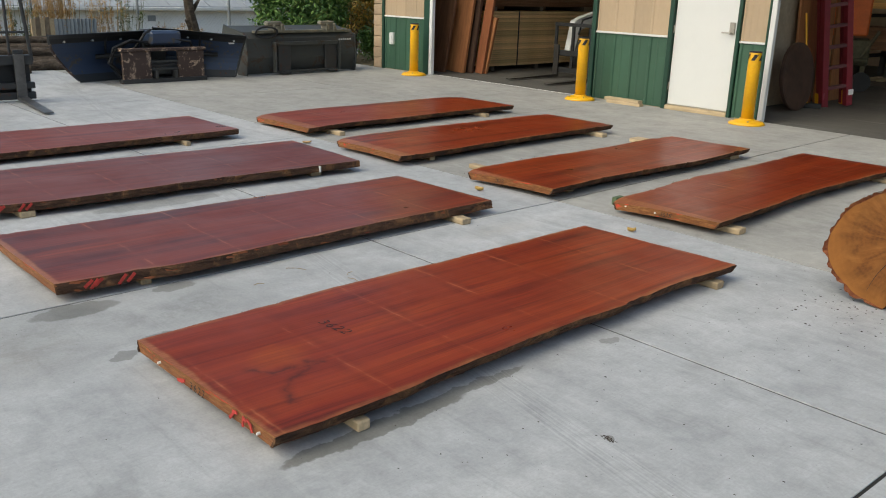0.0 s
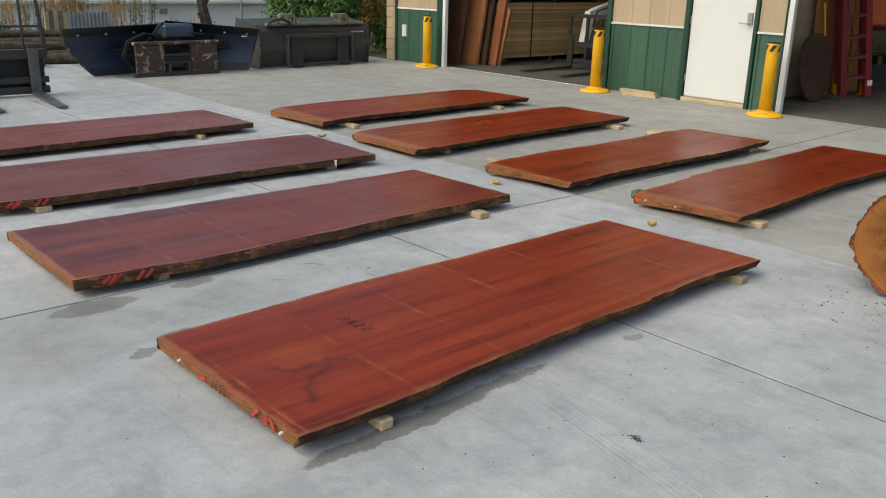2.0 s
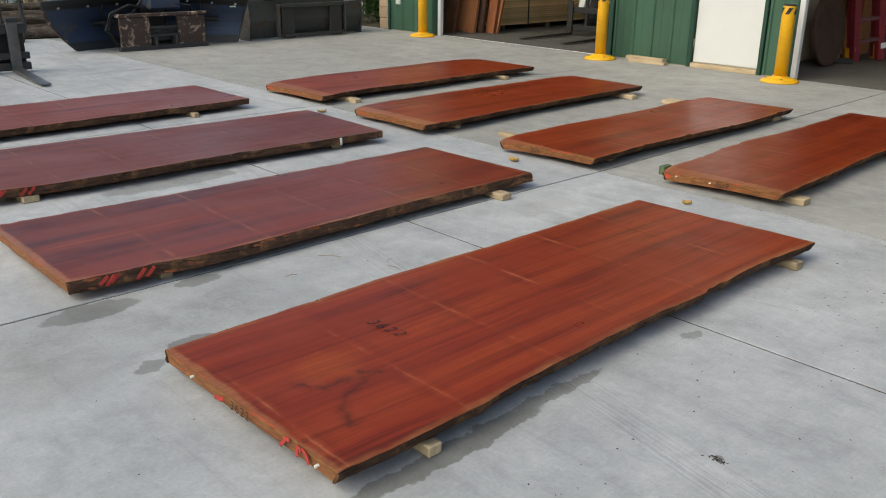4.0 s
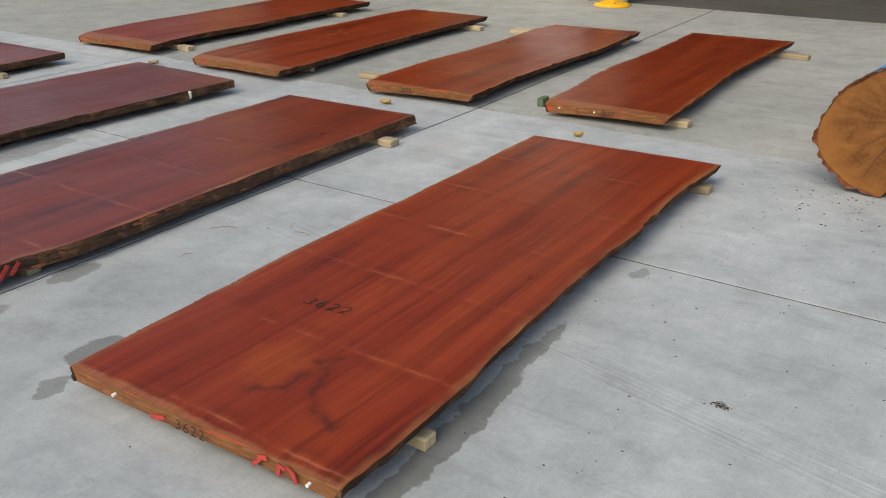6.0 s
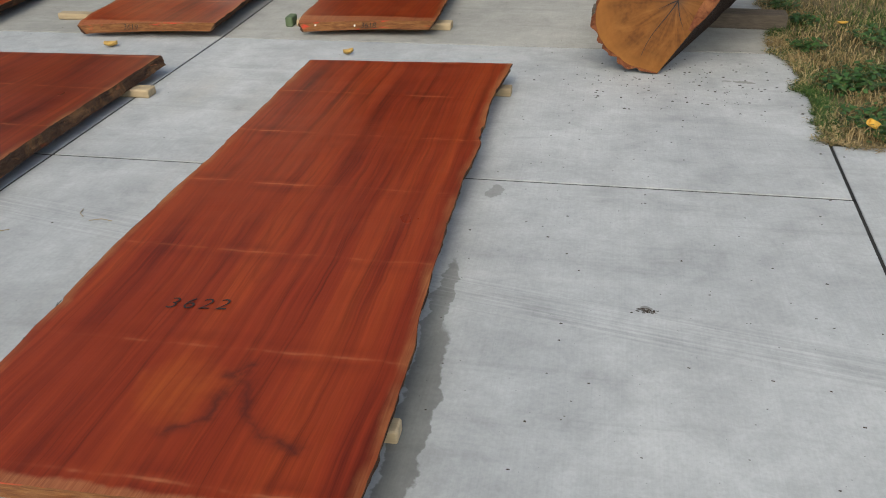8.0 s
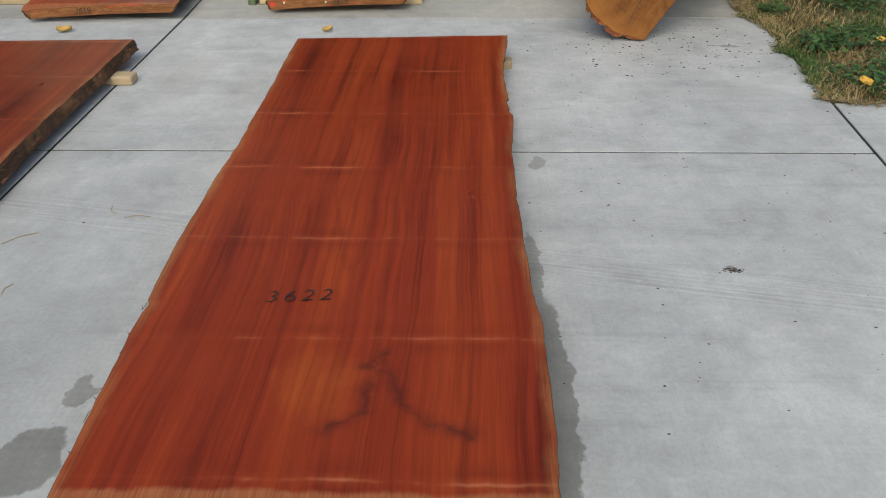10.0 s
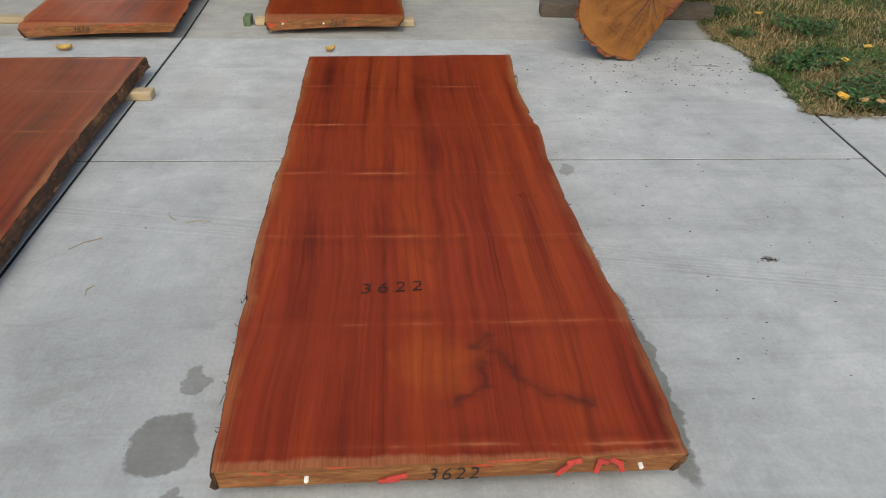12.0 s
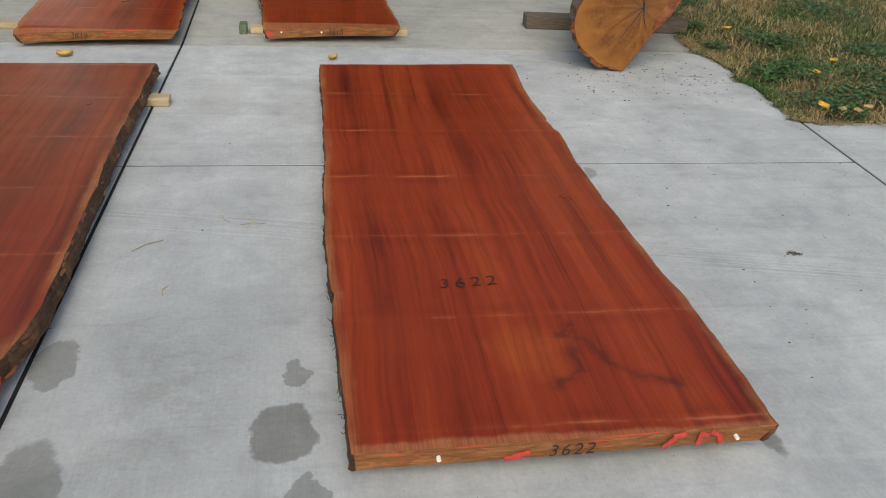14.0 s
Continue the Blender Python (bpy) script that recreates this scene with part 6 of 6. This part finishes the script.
# ---- lawn beside the concrete ----
def lawn():
    verts, faces, tint = [], [], []
    n = 0
    for _ in range(52000):
        x = rng.uniform(-0.22, 3.4) if rng.random() < 0.75 else rng.uniform(-0.22, 1.2)
        y = rng.uniform(5.5, 12.2) if rng.random() < 0.6 else rng.uniform(5.5, 8.6)
        edge = lawn_edge(y)
        if x < edge - 0.02 + 0.05 * fbm(y * 6, 2.0) or y < 5.60 + 0.03 * fbm(x * 5, 9.0) - 0.10 * max(0, x):
            continue
        bare = fbm(x * 1.3, y * 1.3, 5.0)
        if bare < -0.28 and rng.random() < 0.55:
            continue
        z = ground_z(x, y) - 0.005
        h = rng.uniform(0.02, 0.065) * (1.0 + 0.7 * max(0, bare))
        a = rng.uniform(0, 6.283)
        w = rng.uniform(0.0015, 0.0035)
        lx, ly = math.cos(a), math.sin(a)
        bend = rng.uniform(0.2, 1.3) * h
        b = rng.uniform(0, 6.283)
        dx, dy = math.cos(b) * bend, math.sin(b) * bend
        k = len(verts)
        verts += [(x - lx * w, y - ly * w, z), (x + lx * w, y + ly * w, z), (x + lx * w * 0.8 + dx * 0.35, y + ly * w * 0.8 + dy * 0.35, z + h * 0.65),
                  (x - lx * w * 0.8 + dx * 0.35, y - ly * w * 0.8 + dy * 0.35, z + h * 0.65), (x + dx, y + dy, z + h * rng.uniform(0.7, 1.0))]
        faces += [(k, k + 1, k + 2, k + 3), (k + 3, k + 2, k + 4)]
    # straw and blades flopping over the edge of the concrete
    for _ in range(9000):
        y = rng.uniform(5.58, 11.0) if rng.random() < 0.5 else rng.uniform(5.58, 7.6)
        over = max(0.0, 0.045 + 0.09 * fbm(y * 3.1, 7.7) + 0.05 * fbm(y * 11.0, 1.7))
        x = lawn_edge(y) - over * rng.random() ** 0.7 + rng.uniform(0, 0.06)
        if rng.random() < 0.18:
            x, y = rng.uniform(-0.12, 3.0), 5.585 - rng.random() ** 1.5 * max(0.0, 0.05 + 0.07 * fbm(y * 40, 3.0))
        z = 0.003
        ln, a = rng.uniform(0.02, 0.06), rng.uniform(0, 6.283)
        w = rng.uniform(0.001, 0.0028)
        lx, ly, dx, dy = -math.sin(a) * w, math.cos(a) * w, math.cos(a) * ln, math.sin(a) * ln
        k = len(verts)
        h = rng.uniform(0.002, 0.018)
        verts += [(x - lx, y - ly, z), (x + lx, y + ly, z), (x + lx + dx * 0.6, y + ly + dy * 0.6, z + h), (x - lx + dx * 0.6, y - ly + dy * 0.6, z + h), (x + dx, y + dy, z + h * 0.7)]
        faces += [(k, k + 1, k + 2, k + 3), (k + 3, k + 2, k + 4)]
    me = bpy.data.meshes.new("lawn_grass")
    me.from_pydata(verts, [], faces)
    m = Mat("grass_blades", 0.7, 0, 0.25)
    p = m.coords("Position")
    green = m.ramp(m.island(), [(0.0, (0.030, 0.065, 0.014)), (0.6, (0.060, 0.115, 0.024)), (1.0, (0.12, 0.16, 0.04))])
    dry = m.ramp(m.island(), [(0.0, (0.16, 0.105, 0.045)), (0.6, (0.30, 0.215, 0.10)), (1.0, (0.42, 0.33, 0.18))])
    k = m.ramp(m.math("ADD", m.noise(p, 1.35, 4, 0.6, 0.5), m.math("MULTIPLY", m.math("SUBTRACT", m.island(), 0.5), 0.22)), [(0.42, 0.0), (0.53, 1.0)])
    m.base(m.mix(k, green, dry))
    me.materials.append(m.m)
    return tagged(new("lawn_grass", me), "patchy green and straw-coloured grass beside the concrete", "grass", kind="stuff")


lawn()
M_CLOVER = leaf_material("broad_weed_leaves", [(0.0, (0.014, 0.044, 0.010)), (0.5, (0.030, 0.082, 0.016)), (1.0, (0.065, 0.125, 0.028))], 0.5)


def ground_weeds():
    """Low broad-leaved weeds that make the darker green patches."""
    verts, faces = [], []
    r = random.Random(21)
    spots = [(0.10, 5.85, 0.22), (0.35, 6.0, 0.25), (0.05, 6.35, 0.16), (0.30, 6.45, 0.28), (0.62, 5.95, 0.25), (0.7, 6.4, 0.3), (-0.02, 7.0, 0.12), (0.5, 7.2, 0.25), (1.0, 6.2, 0.35),
             (1.1, 6.9, 0.3), (-0.02, 7.9, 0.12), (0.25, 8.4, 0.25), (1.4, 8.2, 0.4), (1.4, 6.1, 0.3), (0.15, 5.68, 0.12), (0.05, 7.55, 0.1)]
    for cx, cy, cr in spots:
        for _ in range(int(560 * cr / 0.25)):
            a, d = r.uniform(0, 6.283), cr * math.sqrt(r.random()) * r.uniform(0.5, 1.15)
            x, y = cx + d * math.cos(a), cy + d * math.sin(a)
            if x < lawn_edge(y) - 0.03 or y < 5.56:
                continue
            z = ground_z(x, y) + r.uniform(0.01, 0.055)
            s = r.uniform(0.008, 0.02)
            b, tilt = r.uniform(0, 6.283), r.uniform(-0.5, 0.5)
            u = Vector((math.cos(b), math.sin(b), tilt)) * s
            v = Vector((-math.sin(b), math.cos(b), r.uniform(-0.4, 0.4))) * s * 0.62
            c = Vector((x, y, z))
            k = len(verts)
            verts += [tuple(c - u), tuple(c - u * 0.3 + v), tuple(c + u * 0.5 + v * 0.8), tuple(c + u), tuple(c + u * 0.5 - v * 0.8), tuple(c - u * 0.3 - v)]
            faces += [(k, k + 1, k + 2, k + 3), (k, k + 3, k + 4, k + 5)]
    me = bpy.data.meshes.new("lawn_weeds")
    me.from_pydata(verts, [], faces)
    me.materials.append(M_CLOVER)
    return tagged(new("lawn_weeds", me), "low broad-leaved green weeds growing through the grass", "weeds", kind="stuff")


ground_weeds()


# ---- leaves, crumbs and marks ----
M_YLEAF = plain("yellow_fallen_leaf", (0.62, 0.36, 0.05), 0.6, 0, 0.2, 30)
M_GLEAF = plain("golden_fallen_leaf", (0.50, 0.31, 0.08), 0.65, 0, 0.25, 30)
M_TLEAF = plain("tan_fallen_leaf", (0.42, 0.27, 0.12), 0.7, 0, 0.2, 30)


def fallen_leaf(x, y, size, turn, mat, label, curl=0.35):
    bm = bmesh.new()
    n = 6
    rows = []
    for i in range(n + 1):
        u = i / n
        w = size * 0.42 * math.sin(math.pi * min(1, u * 0.94 + 0.05)) ** 0.8
        row = []
        for v in (-1, -0.5, 0, 0.5, 1):
            row.append(bm.verts.new(((u - 0.5) * size, v * w, 0.004 + curl * size * (abs(v) ** 1.5 * 0.5 + (u - 0.45) ** 2))))
        rows.append(row)
    for a, b in zip(rows, rows[1:]):
        for i in range(4):
            bm.faces.new((a[i], a[i + 1], b[i + 1], b[i]))
    bmesh.ops.remove_doubles(bm, verts=bm.verts, dist=0.0005)
    bmesh.ops.solidify(bm, geom=list(bm.faces), thickness=0.0012)
    z = max(0.0, ground_z(x, y)) + (0.03 if x > -0.1 and y > 5.6 else 0.001)
    ob = part("fallen_leaf", bm, mat, None, "", pose(x, y, z, 0, 0, turn), True)
    return tagged(ob, label, "leaf", "fallen leaves")


fallen_leaf(-2.588, 6.602, 0.060, 30, M_GLEAF, "curled yellow leaf on the concrete", 0.7)
fallen_leaf(-4.08, 6.60, 0.085, 10, M_GLEAF, "curled yellow leaf on the concrete", 0.5)
fallen_leaf(-6.6, 6.62, 0.09, 60, M_TLEAF, "dry tan leaf on the concrete")
fallen_leaf(0.03, 5.72, 0.075, 100, M_YLEAF, "bright yellow leaf on the turf edge", 0.5)
for x, y, t in ((0.12, 5.68, 20), (0.20, 5.66, 80), (0.42, 6.05, 140), (0.52, 6.02, 40), (0.35, 6.35, 75), (0.30, 5.72, 10), (0.62, 6.62, 30), (0.25, 7.4, 0), (1.1, 6.6, 70)):
    fallen_leaf(x, y, 0.06, t, M_TLEAF if t % 3 else M_YLEAF, "dry fallen leaf lying in the grass")

M_CRUMB = plain("bark_crumbs", (0.05, 0.035, 0.025), 0.9, 0, 0.4, 30)


def crumbs():
    """Bark crumbs and grit, densest round the log."""
    verts, faces = [], []
    r = random.Random(5)
    def bit(x, y, s):
        k = len(verts)
        for dx, dy, dz in ((-1, -0.6, 0), (0.9, -0.8, 0), (1, 0.7, 0), (-0.8, 0.9, 0), (0.1, 0, 0.7)):
            verts.append((x + dx * s * r.uniform(0.6, 1.2), y + dy * s * r.uniform(0.4, 1.0), 0.0005 + dz * s * r.uniform(0.4, 1)))
        faces.extend([(k, k + 1, k + 4), (k + 1, k + 2, k + 4), (k + 2, k + 3, k + 4), (k + 3, k, k + 4), (k + 3, k + 2, k + 1, k)])
    for _ in range(170):
        bit(-0.75 + r.gauss(0, 0.35), 6.3 + r.gauss(0, 0.22), r.uniform(0.002, 0.008))
    for _ in range(170):
        bit(r.uniform(-1.6, -0.25), r.uniform(3.4, 7.0), r.uniform(0.001, 0.005))
    for _ in range(160):
        bit(r.uniform(-7.5, 0.2), r.uniform(2.6, 11.5), r.uniform(0.0015, 0.005))
    for _ in range(40):
        bit(-0.961 + r.gauss(0, 0.015), 4.195 + r.gauss(0, 0.008), r.uniform(0.002, 0.006))
    for _ in range(60):
        bit(-0.18 + r.gauss(0, 0.03), r.uniform(5.4, 7.2), r.uniform(0.002, 0.007))
    me = bpy.data.meshes.new("bark_crumbs")
    me.from_pydata(verts, [], faces)
    me.materials.append(M_CRUMB)
    return tagged(new("bark_crumbs", me), "dark bark crumbs and grit scattered on the concrete", "debris", kind="stuff")


crumbs()
M_STRAW = plain("dry_stalks", (0.36, 0.26, 0.13), 0.8, 0, 0.2)
for x, y, ln, t in ((-3.3, 4.35, 0.12, 40), (-3.05, 4.55, 0.07, 120), (-2.95, 4.5, 0.09, 5), (-3.2, 4.05, 0.06, 80), (-4.3, 2.75, 0.09, 30)):
    bm = rods([(-ln / 2, 0, 0.003), (0, 0.012, 0.004), (ln / 2, 0, 0.003)], 0.0014, 5)
    tagged(part("dry_stalk", bm, M_STRAW if t != 30 else M_TLEAF, None, "", pose(x, y, 0, 0, 0, t)), "thin dry stalk lying on the concrete", "stalk", "dry stalks")

# figures and marks on the slabs
def slab_xy(sl, x, y):
    return x - sl.location.x, y - sl.location.y


FR = pose(0, 0, 0, 90, 0, 0)
x, y = slab_xy(slab_a, -2.262, 3.884)
text_mesh("lot_number", "3622", 0.078, M_INK, slab_a, pose(x, y, SLAB_TOP + 0.0035, 0, 0, 5), "handwritten black number 3622", -0.0013, 1.3)


def end_text(sl, words, x, y, size, turn, spread=1.0):
    a, b = slab_xy(sl, x, y)
    text_mesh("lot_number", words, size, M_INK, sl, pose(a, b - 0.007, SLAB_TOP - 0.029, 0, 0, turn) @ FR, "black number %s on the end" % words, -0.0004, spread)


end_text(slab_a, "3622", -2.128, 3.153, 0.050, 1.1, 1.25)
end_text(slab_g, "3619", -4.037, 6.788, 0.048, 3.3)
end_text(slab_h, "3618", -2.563, 6.965, 0.048, 3.6)


def end_tag(sl, x, y, z=0.03, w=0.011):
    a, b = slab_xy(sl, x, y)
    bm = bmesh.new()
    rod(bm, (0, 0.004, 0), (0, -0.010, 0), w / 2, 7)
    part("tag", bm, M_WHITE_MARK, sl, "small white tag", Matrix.Translation((a, b, SLAB_TOP - z)))


for sl, x, y in ((slab_a, -2.454, 3.147), (slab_a, -1.695, 3.162), (slab_h, -2.891, 6.945), (slab_h, -2.647, 6.960)):
    end_tag(sl, x, y)


def paint_stroke(sl, pts, w, side="end"):
    """A wobbly sprayed stroke standing on the end or the side of a slab."""
    bm = bmesh.new()
    for a, b in zip(pts, pts[1:]):
        a, b = Vector(a), Vector(b)
        d = (b - a).normalized() * w * 0.3
        n = Vector((0, -0.006, 0)) if side == "end" else Vector((0.004, 0, 0))
        s = (b - a).cross(n).normalized() * w / 2
        hi = [bm.verts.new(c) for c in (a - d - s + n, b + d - s + n, b + d + s + n, a - d + s + n)]
        lo = [bm.verts.new(v.co - n * 0.6) for v in hi]
        bm.faces.new(hi)
        for i in range(4):
            bm.faces.new((hi[i], lo[i], lo[(i + 1) % 4], hi[(i + 1) % 4]))
    part("paint_mark", bm, M_RED_PAINT, sl, "red sprayed paint mark")


for y0, sl, edge, slope in ((3.25, slab_b, -3.562, 0.09), (3.30, slab_c, -5.350, 0.13)):
    for dy, dz in ((0.0, 0.012), (0.03, 0.0), (0.05, 0.012), (0.17, 0.0), (0.215, 0.004)):
        x = edge + 0.018 + slope * dy - sl.location.x
        paint_stroke(sl, [(x, y0 + dy - sl.location.y, 0.053 + dz), (x, y0 + dy + 0.035 - sl.location.y, 0.092)], 0.017, "side")
for x0, x1, za, zb in ((-1.887, -1.854, 0.055, 0.090), (-1.864, -1.838, 0.088, 0.093), (-1.798, -1.792, 0.058, 0.092), (-1.794, -1.775, 0.091, 0.085), (-1.764, -1.744, 0.093, 0.080), (-1.744, -1.738, 0.084, 0.058),
                       (-2.29, -2.252, 0.056, 0.060), (-2.27, -2.235, 0.062, 0.070)):
    paint_stroke(slab_a, [(x - slab_a.location.x, 3.143 + 0.0196 * (x + 2.659) - slab_a.location.y, z) for x, z in ((x0, za), (x1, zb))], 0.012)
a, b = slab_xy(slab_c, -5.237, 5.84)
part("chalk_mark", boxed(a, b - 0.008, 0.042, a + 0.014, b + 0.008, 0.094), M_WHITE_MARK, slab_c, "white painted stroke")


def fibres(sl, xe, ya, yb, sign, n, seed):
    """Torn wood fibres hanging from a live edge."""
    r = random.Random(seed)
    bm = bmesh.new()
    for _ in range(n):
        y = r.uniform(ya, yb)
        x = along_edge(xe, y)
        p = Vector((x - sign * 0.002 - sl.location.x, y - sl.location.y, r.uniform(0.055, 0.104)))
        for _ in range(2):
            q = p + Vector((sign * r.uniform(0.002, 0.011), r.uniform(-0.018, 0.018), r.uniform(-0.016, 0.008)))
            rod(bm, p, q, 0.0014, 3, 0.0008, False)
            p = q
    part("torn_fibres", bm, M_TWIG, sl, "stringy torn wood fibres")


fibres(slab_a, [(3.143, -2.659), (3.511, -2.673), (4.259, -2.692), (5.065, -2.673), (6.185, -2.674)], 3.2, 5.2, -1, 30, 1)
fibres(slab_b, [(3.111, -3.575), (3.593, -3.531), (3.841, -3.503), (5.140, -3.527), (6.165, -3.520)], 3.6, 5.2, 1, 170, 2)
fibres(slab_c, [(3.185, -5.366), (3.793, -5.281), (4.777, -5.281), (6.247, -5.218)], 3.8, 5.2, 1, 60, 3)
fibres(slab_h, [(6.938, -2.998), (7.428, -3.026), (8.135, -3.083), (8.632, -3.065), (9.256, -3.059), (10.111, -3.074)], 7.4, 8.8, -1, 70, 4)
fibres(slab_g, [(6.768, -4.387), (7.120, -4.409), (7.676, -4.425), (8.340, -4.385), (8.950, -4.405), (9.509, -4.432), (9.823, -4.386)], 7.0, 7.7, -1, 40, 5)
